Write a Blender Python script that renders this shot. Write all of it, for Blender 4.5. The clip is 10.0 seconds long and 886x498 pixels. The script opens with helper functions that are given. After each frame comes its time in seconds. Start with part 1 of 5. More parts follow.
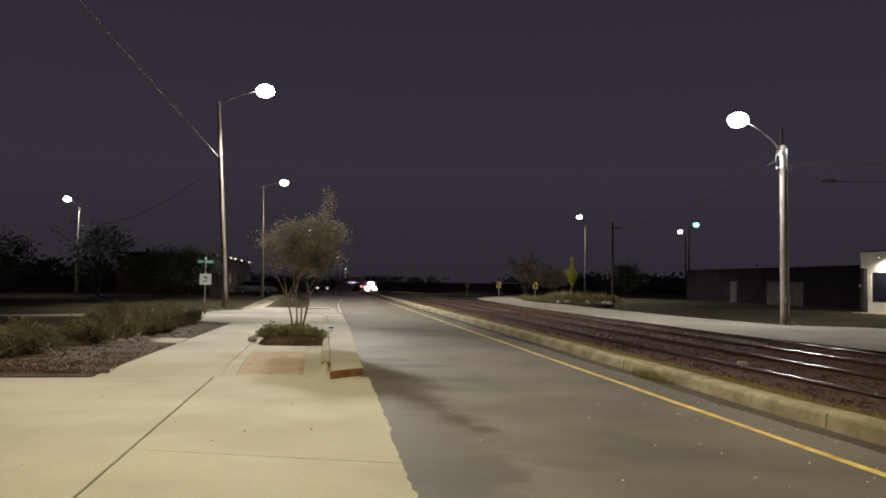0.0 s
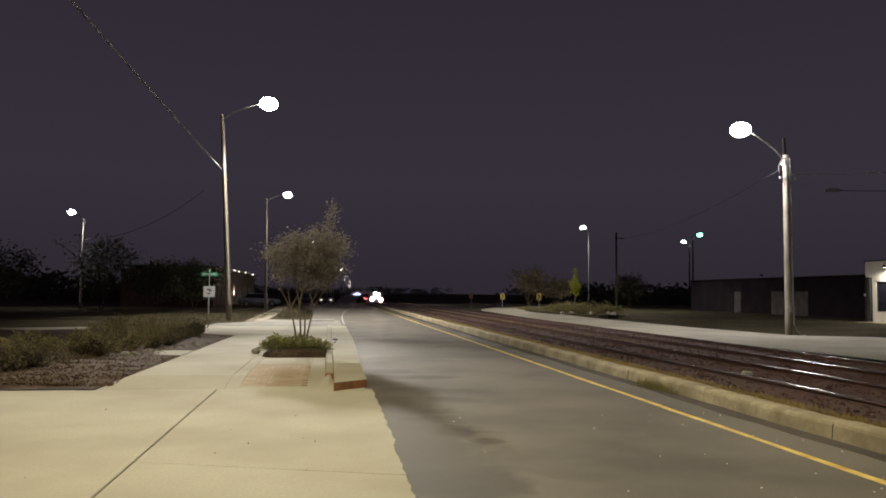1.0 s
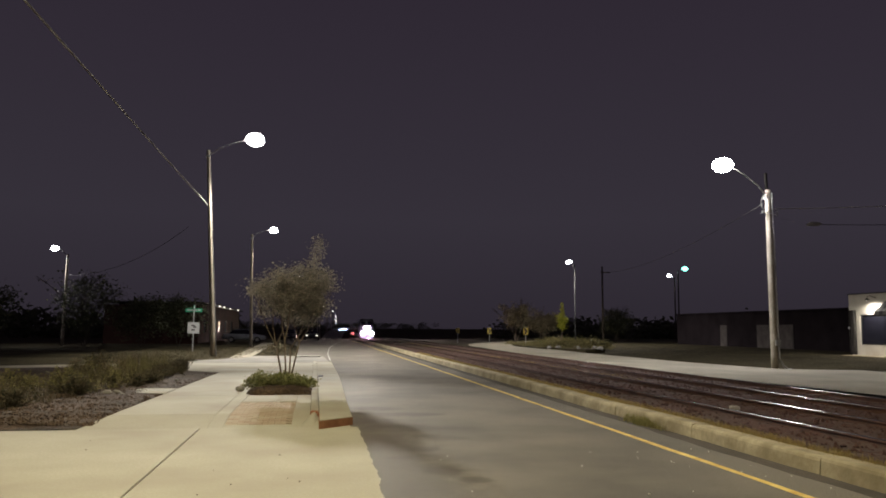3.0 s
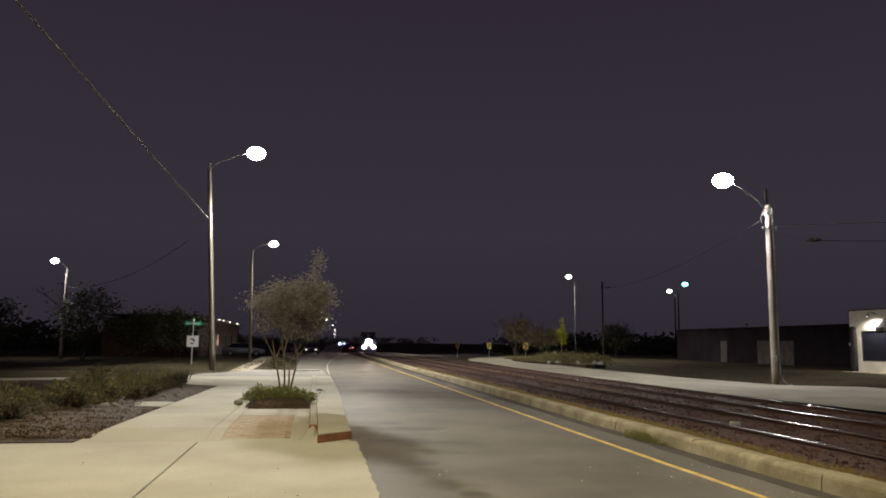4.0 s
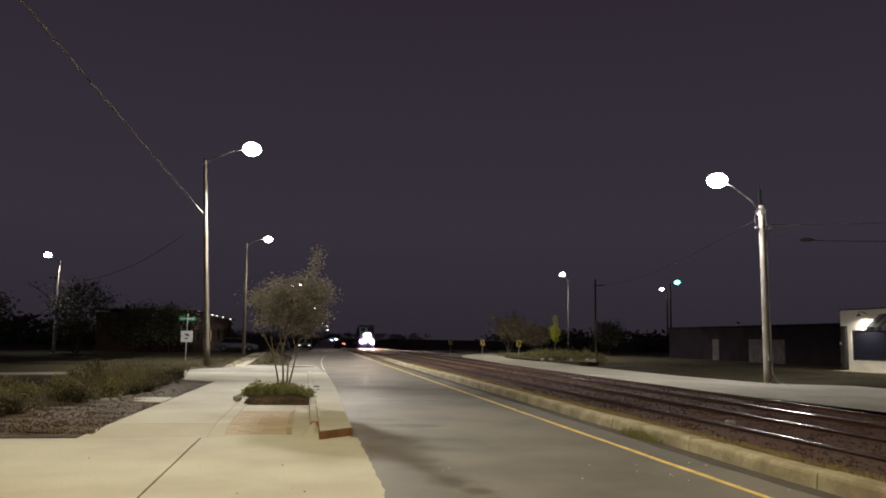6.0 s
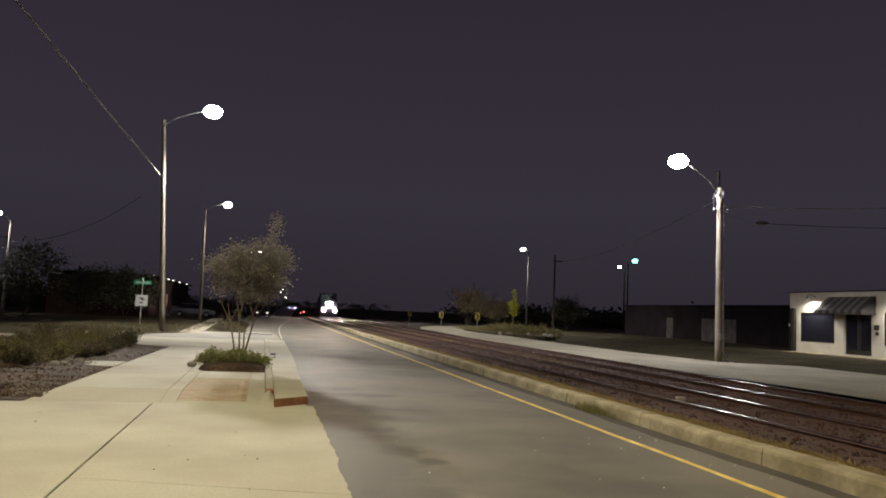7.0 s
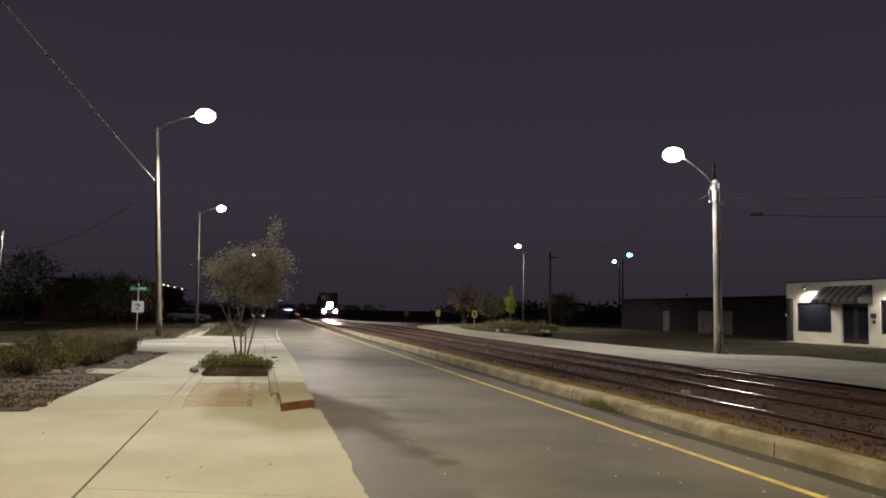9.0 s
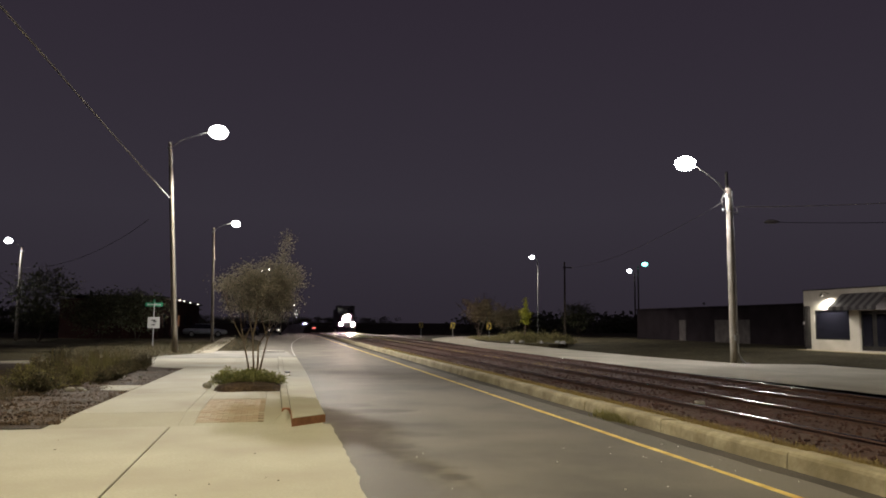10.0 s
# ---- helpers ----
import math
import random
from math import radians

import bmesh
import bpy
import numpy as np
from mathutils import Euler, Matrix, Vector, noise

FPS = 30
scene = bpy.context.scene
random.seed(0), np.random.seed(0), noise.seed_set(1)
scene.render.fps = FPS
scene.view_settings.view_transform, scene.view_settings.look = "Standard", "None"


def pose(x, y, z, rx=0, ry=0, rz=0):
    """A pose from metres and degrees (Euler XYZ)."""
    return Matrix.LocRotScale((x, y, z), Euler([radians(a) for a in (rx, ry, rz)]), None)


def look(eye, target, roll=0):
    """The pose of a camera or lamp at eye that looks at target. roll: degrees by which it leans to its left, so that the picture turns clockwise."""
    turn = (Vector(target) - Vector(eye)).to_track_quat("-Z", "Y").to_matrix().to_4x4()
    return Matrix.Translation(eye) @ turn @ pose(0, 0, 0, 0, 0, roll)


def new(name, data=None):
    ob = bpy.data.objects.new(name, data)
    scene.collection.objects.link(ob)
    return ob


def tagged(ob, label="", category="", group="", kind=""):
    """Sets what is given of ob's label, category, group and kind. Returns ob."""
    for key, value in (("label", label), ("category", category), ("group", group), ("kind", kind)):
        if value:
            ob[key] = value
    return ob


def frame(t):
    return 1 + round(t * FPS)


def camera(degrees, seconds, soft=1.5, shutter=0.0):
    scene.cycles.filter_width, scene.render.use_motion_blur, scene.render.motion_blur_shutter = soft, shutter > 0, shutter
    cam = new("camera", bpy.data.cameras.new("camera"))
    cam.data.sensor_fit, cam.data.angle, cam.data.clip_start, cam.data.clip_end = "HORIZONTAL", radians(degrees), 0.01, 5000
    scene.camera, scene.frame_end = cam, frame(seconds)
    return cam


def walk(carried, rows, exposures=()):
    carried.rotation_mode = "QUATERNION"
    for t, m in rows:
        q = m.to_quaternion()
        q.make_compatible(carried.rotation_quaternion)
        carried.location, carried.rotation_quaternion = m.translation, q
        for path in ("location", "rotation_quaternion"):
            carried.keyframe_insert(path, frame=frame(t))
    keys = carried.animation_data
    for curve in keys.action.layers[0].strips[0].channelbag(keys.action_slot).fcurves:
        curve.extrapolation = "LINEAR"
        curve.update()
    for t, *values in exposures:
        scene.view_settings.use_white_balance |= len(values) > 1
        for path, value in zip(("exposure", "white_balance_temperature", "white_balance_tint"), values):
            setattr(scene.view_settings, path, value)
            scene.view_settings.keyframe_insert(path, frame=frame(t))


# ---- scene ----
# ---------------------------------------------------------------- camera
cam = camera(60.5, 10.0, soft=1.8)
walk(cam, [
    (0, look((0.000, 0.000, 1.600), (1.522, 9.874, 2.040), 0.95)),
    (0.5, look((-0.002, 0.013, 1.583), (1.449, 9.895, 2.070), 0.94)),
    (1, look((0.004, -0.003, 1.594), (1.478, 9.871, 2.183), 0.68)),
    (1.5, look((0.005, -0.018, 1.603), (1.558, 9.833, 2.335), 0.82)),
    (2, look((0.005, -0.039, 1.594), (1.574, 9.808, 2.352), 0.38)),
    (2.5, look((0.009, -0.019, 1.618), (1.632, 9.809, 2.499), 0.32)),
    (4, look((0.013, 0.006, 1.598), (1.646, 9.795, 2.832), 0.66)),
    (4.5, look((0.008, -0.032, 1.607), (1.636, 9.758, 2.834), 0.94)),
    (5, look((0.010, -0.017, 1.598), (1.601, 9.779, 2.819), 1.00)),
    (6.5, look((-0.214, -0.145, 1.642), (1.758, 9.596, 2.755), 1.55)),
    (7, look((-0.136, -0.052, 1.625), (2.105, 9.657, 2.461), 2.54)),
    (7.5, look((-0.068, 0.068, 1.599), (1.876, 9.830, 2.559), 2.29)),
    (8, look((-0.166, -0.056, 1.656), (1.837, 9.694, 2.614), 1.02)),
    (8.5, look((-0.296, -0.071, 1.636), (2.051, 9.602, 2.591), -0.42)),
    (9, look((-0.288, 0.021, 1.637), (2.036, 9.713, 2.456), 1.14)),
    (9.5, look((-0.230, 0.031, 1.653), (1.913, 9.757, 2.561), -1.20)),
    (10, look((-0.189, -0.007, 1.659), (1.942, 9.715, 2.631), 0.43)),
], exposures=[(0, 0.0), (10, 0.0)])

# ---------------------------------------------------------------- night sky and lamp powers
world = bpy.data.worlds.new("night_sky")
scene.world = world
world.use_nodes = True
_n = world.node_tree
_bg = _n.nodes["Background"]
_tc = _n.nodes.new("ShaderNodeTexCoord")
_sep = _n.nodes.new("ShaderNodeSeparateXYZ")
_rmp = _n.nodes.new("ShaderNodeValToRGB")
_n.links.new(_tc.outputs["Generated"], _sep.inputs[0])
_n.links.new(_sep.outputs["Z"], _rmp.inputs[0])
_n.links.new(_rmp.outputs[0], _bg.inputs[0])
_rmp.color_ramp.elements[0].position, _rmp.color_ramp.elements[0].color = 0.0, (0.024, 0.0195, 0.0275, 1)
_rmp.color_ramp.elements[1].position, _rmp.color_ramp.elements[1].color = 0.45, (0.0245, 0.0185, 0.0285, 1)
_mid = _rmp.color_ramp.elements.new(0.14)
_mid.color = (0.032, 0.027, 0.037, 1)
_bg.inputs[1].default_value = 1.1

STREET_W, FORWARD_W, RIGHT_W, NEAR_W = 19500, 34000, 2900, 6000
WHITE_LIGHT, COOL_LIGHT, WARM_LIGHT = (1.0, 0.94, 0.84), (0.97, 0.95, 1.0), (1.0, 0.875, 0.55)


# ---------------------------------------------------------------- materials
def mat(name, a, b, rough=0.9, fine=20.0, coarse=0.7, bump=0.3, metal=0.0, dist=0.02, c=None, spread=(0.35, 0.7), spec=0.4):
    """A surface of two tones mixed by fine grain, with a third tone in large blotches."""
    m = bpy.data.materials.new(name)
    m.use_nodes = True
    t = m.node_tree
    p = t.nodes["Principled BSDF"]
    geo = t.nodes.new("ShaderNodeTexCoord")
    n1, n2 = t.nodes.new("ShaderNodeTexNoise"), t.nodes.new("ShaderNodeTexNoise")
    n1.inputs["Scale"].default_value, n1.inputs["Detail"].default_value = fine, 6
    n2.inputs["Scale"].default_value, n2.inputs["Detail"].default_value = coarse, 4
    mix1, mix2 = t.nodes.new("ShaderNodeMix"), t.nodes.new("ShaderNodeMix")
    mix1.data_type = mix2.data_type = "RGBA"
    r1, r2 = t.nodes.new("ShaderNodeMapRange"), t.nodes.new("ShaderNodeMapRange")
    for r in (r1, r2):
        r.inputs[1].default_value, r.inputs[2].default_value = spread
    for n in (n1, n2):
        t.links.new(geo.outputs["Object"], n.inputs["Vector"])
    t.links.new(n1.outputs[0], r1.inputs[0])
    t.links.new(n2.outputs[0], r2.inputs[0])
    t.links.new(r1.outputs[0], mix1.inputs[0])
    mix1.inputs[6].default_value, mix1.inputs[7].default_value = (*a, 1), (*b, 1)
    t.links.new(mix1.outputs[2], mix2.inputs[6])
    mix2.inputs[7].default_value = (*(c or [0.72 * v for v in a]), 1)
    t.links.new(r2.outputs[0], mix2.inputs[0])
    t.links.new(mix2.outputs[2], p.inputs["Base Color"])
    p.inputs["Roughness"].default_value, p.inputs["Metallic"].default_value = rough, metal
    p.inputs["Specular IOR Level"].default_value = spec
    if bump:
        bp = t.nodes.new("ShaderNodeBump")
        bp.inputs["Strength"].default_value, bp.inputs["Distance"].default_value = bump, dist
        t.links.new(n1.outputs[0], bp.inputs["Height"])
        t.links.new(bp.outputs[0], p.inputs["Normal"])
    return m


def plain(name, colour, rough=0.6, metal=0.0):
    m = bpy.data.materials.new(name)
    m.use_nodes = True
    p = m.node_tree.nodes["Principled BSDF"]
    p.inputs["Base Color"].default_value = (*colour, 1)
    p.inputs["Roughness"].default_value, p.inputs["Metallic"].default_value = rough, metal
    return m


def glow(name, colour, strength):
    m = plain(name, colour, 0.4)
    p = m.node_tree.nodes["Principled BSDF"]
    p.inputs["Emission Color"].default_value = (*colour, 1)
    p.inputs["Emission Strength"].default_value = strength
    return m


def leafy(name, a, b, rough=0.75, through_light=0.25):
    """Leaves: each takes a tone of its own between a and b."""
    m = bpy.data.materials.new(name)
    m.use_nodes = True
    t = m.node_tree
    p = t.nodes["Principled BSDF"]
    g = t.nodes.new("ShaderNodeNewGeometry")
    mix = t.nodes.new("ShaderNodeMix")
    mix.data_type = "RGBA"
    mix.inputs[6].default_value, mix.inputs[7].default_value = (*a, 1), (*b, 1)
    t.links.new(g.outputs["Random Per Island"], mix.inputs[0])
    t.links.new(mix.outputs[2], p.inputs["Base Color"])
    p.inputs["Roughness"].default_value = rough
    tr = t.nodes.new("ShaderNodeBsdfTranslucent")
    t.links.new(mix.outputs[2], tr.inputs[0])
    add = t.nodes.new("ShaderNodeMixShader")
    add.inputs[0].default_value = through_light
    t.links.new(p.outputs[0], add.inputs[1])
    t.links.new(tr.outputs[0], add.inputs[2])
    t.links.new(add.outputs[0], t.nodes["Material Output"].inputs["Surface"])
    return m


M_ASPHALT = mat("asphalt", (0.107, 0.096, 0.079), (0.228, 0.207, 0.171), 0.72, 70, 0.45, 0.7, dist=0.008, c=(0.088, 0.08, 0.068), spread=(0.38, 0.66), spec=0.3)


def darken_ovals(m, tone, places):
    """Mixes in a darker tone in ragged soft-edged ovals, each (x, y, half width, half length, turn in degrees,
    strength).
    """
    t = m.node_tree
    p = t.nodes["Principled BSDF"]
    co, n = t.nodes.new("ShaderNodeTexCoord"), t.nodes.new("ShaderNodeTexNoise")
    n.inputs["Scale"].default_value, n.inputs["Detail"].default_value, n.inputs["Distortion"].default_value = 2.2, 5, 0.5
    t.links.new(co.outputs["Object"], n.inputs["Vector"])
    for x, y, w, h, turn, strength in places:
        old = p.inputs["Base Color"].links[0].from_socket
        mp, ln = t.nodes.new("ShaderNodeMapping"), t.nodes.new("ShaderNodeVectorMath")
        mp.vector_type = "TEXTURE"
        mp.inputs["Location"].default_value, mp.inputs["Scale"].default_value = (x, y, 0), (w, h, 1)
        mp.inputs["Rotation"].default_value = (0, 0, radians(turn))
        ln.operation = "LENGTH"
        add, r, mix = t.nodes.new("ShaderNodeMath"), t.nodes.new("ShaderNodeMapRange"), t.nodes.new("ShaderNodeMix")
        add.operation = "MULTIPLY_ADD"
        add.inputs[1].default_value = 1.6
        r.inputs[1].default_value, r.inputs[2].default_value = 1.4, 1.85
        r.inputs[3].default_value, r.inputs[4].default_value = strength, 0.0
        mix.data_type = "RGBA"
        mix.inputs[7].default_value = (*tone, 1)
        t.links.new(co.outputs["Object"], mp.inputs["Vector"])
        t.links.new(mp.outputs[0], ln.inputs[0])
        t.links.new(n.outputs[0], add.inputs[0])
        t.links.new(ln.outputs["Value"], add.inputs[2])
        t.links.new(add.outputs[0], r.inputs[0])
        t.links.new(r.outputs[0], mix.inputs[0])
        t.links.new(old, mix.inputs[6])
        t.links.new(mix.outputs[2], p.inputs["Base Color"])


# darker ovals beside the near kerb, and one long one down the apron edge
darken_ovals(M_ASPHALT, (0.066, 0.058, 0.047), [
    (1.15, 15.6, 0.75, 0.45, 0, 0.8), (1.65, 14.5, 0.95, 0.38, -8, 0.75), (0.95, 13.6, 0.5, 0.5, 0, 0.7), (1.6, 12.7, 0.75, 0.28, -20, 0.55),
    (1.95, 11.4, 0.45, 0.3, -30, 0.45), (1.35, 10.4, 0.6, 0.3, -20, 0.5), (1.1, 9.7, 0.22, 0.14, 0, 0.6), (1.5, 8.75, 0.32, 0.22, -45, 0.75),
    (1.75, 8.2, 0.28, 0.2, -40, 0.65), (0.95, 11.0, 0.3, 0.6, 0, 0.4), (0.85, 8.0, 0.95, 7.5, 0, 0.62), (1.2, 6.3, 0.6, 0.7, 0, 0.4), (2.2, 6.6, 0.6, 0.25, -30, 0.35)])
# gutter asphalt, with the kerb's shadow put into its dark colour
M_GUTTER_SHADE = mat("gutter_shade_asphalt", (0.055, 0.046, 0.036), (0.09, 0.075, 0.058), 0.92, 40, 0.8, 0.5, dist=0.01)
M_CONCRETE = mat("pale_concrete", (0.385, 0.37, 0.295), (0.455, 0.435, 0.355), 0.9, 30, 0.45, 0.25, dist=0.006, c=(0.31, 0.28, 0.215))
M_CONCRETE2 = mat("worn_concrete", (0.31, 0.265, 0.17), (0.43, 0.375, 0.255), 0.92, 12, 1.7, 0.6, dist=0.02, c=(0.19, 0.155, 0.09))
M_CONCRETE3 = mat("grey_far_concrete", (0.24, 0.228, 0.205), (0.30, 0.285, 0.26), 0.92, 14, 0.8, 0.3, dist=0.01)
M_JOINT = mat("dirt_joint", (0.03, 0.024, 0.017), (0.06, 0.048, 0.03), 0.95, 30, 2)
M_LANE = mat("packed_gravel", (0.26, 0.236, 0.18), (0.36, 0.33, 0.26), 0.95, 25, 0.4, 0.6, dist=0.02, c=(0.2, 0.18, 0.14))
M_GROUND = mat("dry_grass_earth", (0.032, 0.028, 0.016), (0.08, 0.066, 0.04), 1.0, 9, 0.25, 0.8, dist=0.05, c=(0.026, 0.022, 0.013), spec=0.05)
M_BALLAST = mat("rusty_ballast", (0.046, 0.018, 0.013), (0.092, 0.04, 0.03), 0.95, 16, 0.6, 1.0, dist=0.04, c=(0.06, 0.038, 0.028))
M_MULCH = mat("bark_mulch", (0.045, 0.028, 0.017), (0.135, 0.09, 0.058), 0.95, 15, 1.2, 1.0, dist=0.05)
M_YELLOW = mat("yellow_road_paint", (0.84, 0.66, 0.21), (0.74, 0.57, 0.17), 0.7, 30, 2.5, 0.2, c=(0.5, 0.3, 0.04))
M_WHITE = mat("white_road_paint", (0.5, 0.5, 0.48), (0.4, 0.4, 0.38), 0.7, 30, 2.5, 0.2)
M_BRICK = mat("red_paver", (0.29, 0.19, 0.13), (0.36, 0.255, 0.185), 0.9, 30, 1.3, 0.4, dist=0.006, c=(0.38, 0.31, 0.23))


def own_tones(m, pale, share):
    """Each piece takes its own share of a paler, worn tone."""
    t = m.node_tree
    p = t.nodes["Principled BSDF"]
    old = p.inputs["Base Color"].links[0].from_socket
    info, r, mix = t.nodes.new("ShaderNodeObjectInfo"), t.nodes.new("ShaderNodeMapRange"), t.nodes.new("ShaderNodeMix")
    mix.data_type = "RGBA"
    r.inputs[3].default_value, r.inputs[4].default_value = share
    t.links.new(info.outputs["Random"], r.inputs[0])
    t.links.new(r.outputs[0], mix.inputs[0])
    t.links.new(old, mix.inputs[6])
    mix.inputs[7].default_value = (*pale, 1)
    t.links.new(mix.outputs[2], p.inputs["Base Color"])


own_tones(M_BRICK, (0.40, 0.345, 0.255), (0.15, 0.9))
M_REDPAINT = mat("rust_red_paint", (0.29, 0.13, 0.065), (0.38, 0.18, 0.095), 0.8, 30, 4, 0.3)
M_RAIL = mat("polished_rail_head", (0.36, 0.34, 0.32), (0.46, 0.44, 0.41), 0.17, 8, 0.8, 0, metal=1.0)
M_RUST = mat("rusty_steel", (0.07, 0.035, 0.025), (0.13, 0.06, 0.04), 0.8, 30, 3, 0.4)
M_TIE = mat("weathered_sleeper", (0.05, 0.026, 0.02), (0.09, 0.05, 0.038), 0.9, 20, 2, 0.5)
M_POLE = mat("weathered_pole_wood", (0.27, 0.235, 0.19), (0.40, 0.36, 0.30), 0.85, 18, 1.1, 0.5, dist=0.01, c=(0.2, 0.17, 0.13))
M_GALV = mat("galvanised_steel", (0.42, 0.42, 0.41), (0.5, 0.5, 0.49), 0.45, 20, 2, 0.05, metal=0.7)
M_CABLE = plain("grey_cable", (0.075, 0.072, 0.068), 0.9)
M_CABLE.node_tree.nodes["Principled BSDF"].inputs["Specular IOR Level"].default_value = 0.15
M_PALE_CABLE = plain("pale_aluminium_cable", (0.42, 0.41, 0.40), 0.9)
M_BLACK = plain("black_rubber", (0.012, 0.012, 0.013), 0.7)
M_STUCCO = mat("cream_stucco", (0.44, 0.41, 0.35), (0.52, 0.485, 0.42), 0.95, 18, 0.8, 0.3, dist=0.01, c=(0.35, 0.32, 0.265), spec=0.15)
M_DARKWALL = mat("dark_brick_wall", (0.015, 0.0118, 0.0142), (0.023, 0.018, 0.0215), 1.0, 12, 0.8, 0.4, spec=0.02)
M_PANEL = mat("faded_garage_door", (0.07, 0.062, 0.062), (0.10, 0.088, 0.088), 0.9, 14, 1.5, 0.1, spec=0.04)
M_TRIM = mat("dark_trim_paint", (0.02, 0.018, 0.017), (0.035, 0.031, 0.028), 0.7, 20, 2, 0.1, spec=0.15)
M_REDWALL = mat("red_brick_wall", (0.05, 0.026, 0.021), (0.085, 0.04, 0.032), 1.0, 12, 0.8, 0.4, spec=0.08)
M_GLASS = plain("dark_window_glass", (0.012, 0.012, 0.018), 0.08)
M_GLASS_DULL = mat("dusty_window_glass", (0.012, 0.012, 0.016), (0.02, 0.02, 0.022), 0.9, 4, 1, 0, spec=0.1)
M_STRIPE_D = plain("dark_awning_canvas", (0.03, 0.025, 0.028), 0.85)
M_STRIPE_L = plain("pale_awning_canvas", (0.10, 0.095, 0.09), 0.85)
M_SIGN_GREEN = plain("green_sign_sheet", (0.01, 0.16, 0.08), 0.45)
M_SIGN_WHITE = plain("white_sign_sheet", (0.26, 0.26, 0.26), 0.45)
M_SIGN_YELLOW = plain("yellow_sign_sheet", (0.38, 0.28, 0.05), 0.5)
M_SIGN_BLACK = plain("black_sign_ink", (0.015, 0.015, 0.015), 0.6)
M_BARK = mat("smooth_tan_bark", (0.14, 0.108, 0.08), (0.22, 0.17, 0.125), 0.85, 25, 3, 0.4, dist=0.006)
M_DARKBARK = mat("dark_bark", (0.06, 0.045, 0.032), (0.1, 0.08, 0.06), 0.9, 15, 2, 0.5)
M_LEAF_TREE = leafy("autumn_leaves", (0.155, 0.14, 0.115), (0.27, 0.243, 0.2), 0.85, 0.4)
M_LEAF_SHRUB = leafy("glossy_green_leaves", (0.12, 0.132, 0.04), (0.25, 0.24, 0.09), 0.5)
M_LEAF_BED = leafy("drab_bed_foliage", (0.036, 0.037, 0.018), (0.14, 0.112, 0.062))
M_LEAF_BROWN = leafy("dry_brown_leaves", (0.08, 0.055, 0.03), (0.2, 0.15, 0.085))
M_LEAF_TAN = leafy("tan_autumn_leaves", (0.19, 0.165, 0.10), (0.32, 0.27, 0.17), 0.8, 0.35)
M_LEAF_DARK = leafy("dark_foliage", (0.05, 0.06, 0.03), (0.11, 0.115, 0.06))
M_LEAF_YELLOW = leafy("yellow_green_leaves", (0.28, 0.30, 0.03), (0.42, 0.42, 0.06))
M_LEAF_OLIVE = leafy("olive_leaves", (0.11, 0.10, 0.04), (0.2, 0.17, 0.07))
M_STRAW = leafy("straw_grass", (0.22, 0.16, 0.05), (0.40, 0.31, 0.12))
M_WEED = leafy("yellow_green_weed", (0.15, 0.15, 0.05), (0.30, 0.26, 0.11))
M_STONE = mat("pale_stone", (0.3, 0.285, 0.26), (0.4, 0.38, 0.35), 0.9, 10, 3, 0.5)
M_QUARTZ = plain("pale_quartz", (0.8, 0.77, 0.7), 0.3)
M_LAMP = glow("lamp_glass_white", (1.0, 0.97, 0.90), 30)
M_LAMP_COOL = glow("lamp_glass_cool", (0.93, 0.95, 1.0), 14)
M_LAMP_GREEN = glow("lamp_glass_mercury", (0.22, 1.0, 0.82), 5)
M_LAMP_FAR = glow("lamp_glass_far", (1.0, 0.95, 0.88), 12)
M_LAMP_ORANGE = glow("lamp_glass_orange", (1.0, 0.62, 0.35), 12)
M_LIT_WINDOW = glow("lit_window", (1.0, 0.42, 0.2), 0.12)
M_LIT_WINDOW.node_tree.nodes["Principled BSDF"].inputs["Base Color"].default_value = (0.03, 0.02, 0.015, 1)
M_LIT_WINDOW.node_tree.nodes["Principled BSDF"].inputs["Specular IOR Level"].default_value = 0.05
M_STRING = glow("roof_edge_bulbs", (1.0, 0.9, 0.75), 3)
M_HEAD = glow("locomotive_headlight_lens", (1.0, 0.80, 0.68), 10000)
M_DITCH = glow("locomotive_ditch_light_lens", (1.0, 0.76, 0.62), 10000)
M_CARHEAD = glow("car_headlight_lens", (0.55, 0.72, 1.0), 300)
M_CARHEAD_W = glow("car_headlight_warm", (1.0, 0.9, 0.8), 1.2)
M_CARTAIL = glow("car_tail_lens", (1.0, 0.15, 0.12), 25)
M_LOCO = mat("grey_locomotive_paint", (0.15, 0.14, 0.145), (0.2, 0.185, 0.19), 0.9, 10, 1, 0.1, spec=0.1)
M_SILVER = mat("silver_car_paint", (0.52, 0.56, 0.58), (0.58, 0.61, 0.63), 0.35, 10, 1, 0, metal=0.05)
M_DARKCAR = mat("dark_car_paint", (0.03, 0.03, 0.04), (0.04, 0.04, 0.05), 0.3, 10, 1, 0, metal=0.3)


# ---------------------------------------------------------------- mesh helpers
def gy(y):
    """Height of the street along its length: level, over a low crest, into a dip and up again."""
    if y <= 100:
        return 0.0
    if y <= 200:
        return -2.2e-4 * (y - 100) ** 2
    if y <= 300:
        return -2.2 - 0.044 * (y - 200) + 2.2e-4 * (y - 200) ** 2
    if y <= 400:
        return -4.4 + 2.4e-4 * (y - 300) ** 2
    if y <= 500:
        return -2.0 + 0.048 * (y - 400) - 2.4e-4 * (y - 400) ** 2
    return 0.4


def smooth(v):
    v = min(1.0, max(0.0, v))
    return v * v * (3 - 2 * v)


def gz(x, y):
    return gy(y) + 0.30 * smooth((x - 19.5) / 10.0)


def bend(y):
    """The street swings gently to the far side."""
    return 1.0e-4 * max(0.0, y - 100.0) ** 2 if y < 500 else 16.0 + 0.08 * (y - 500)


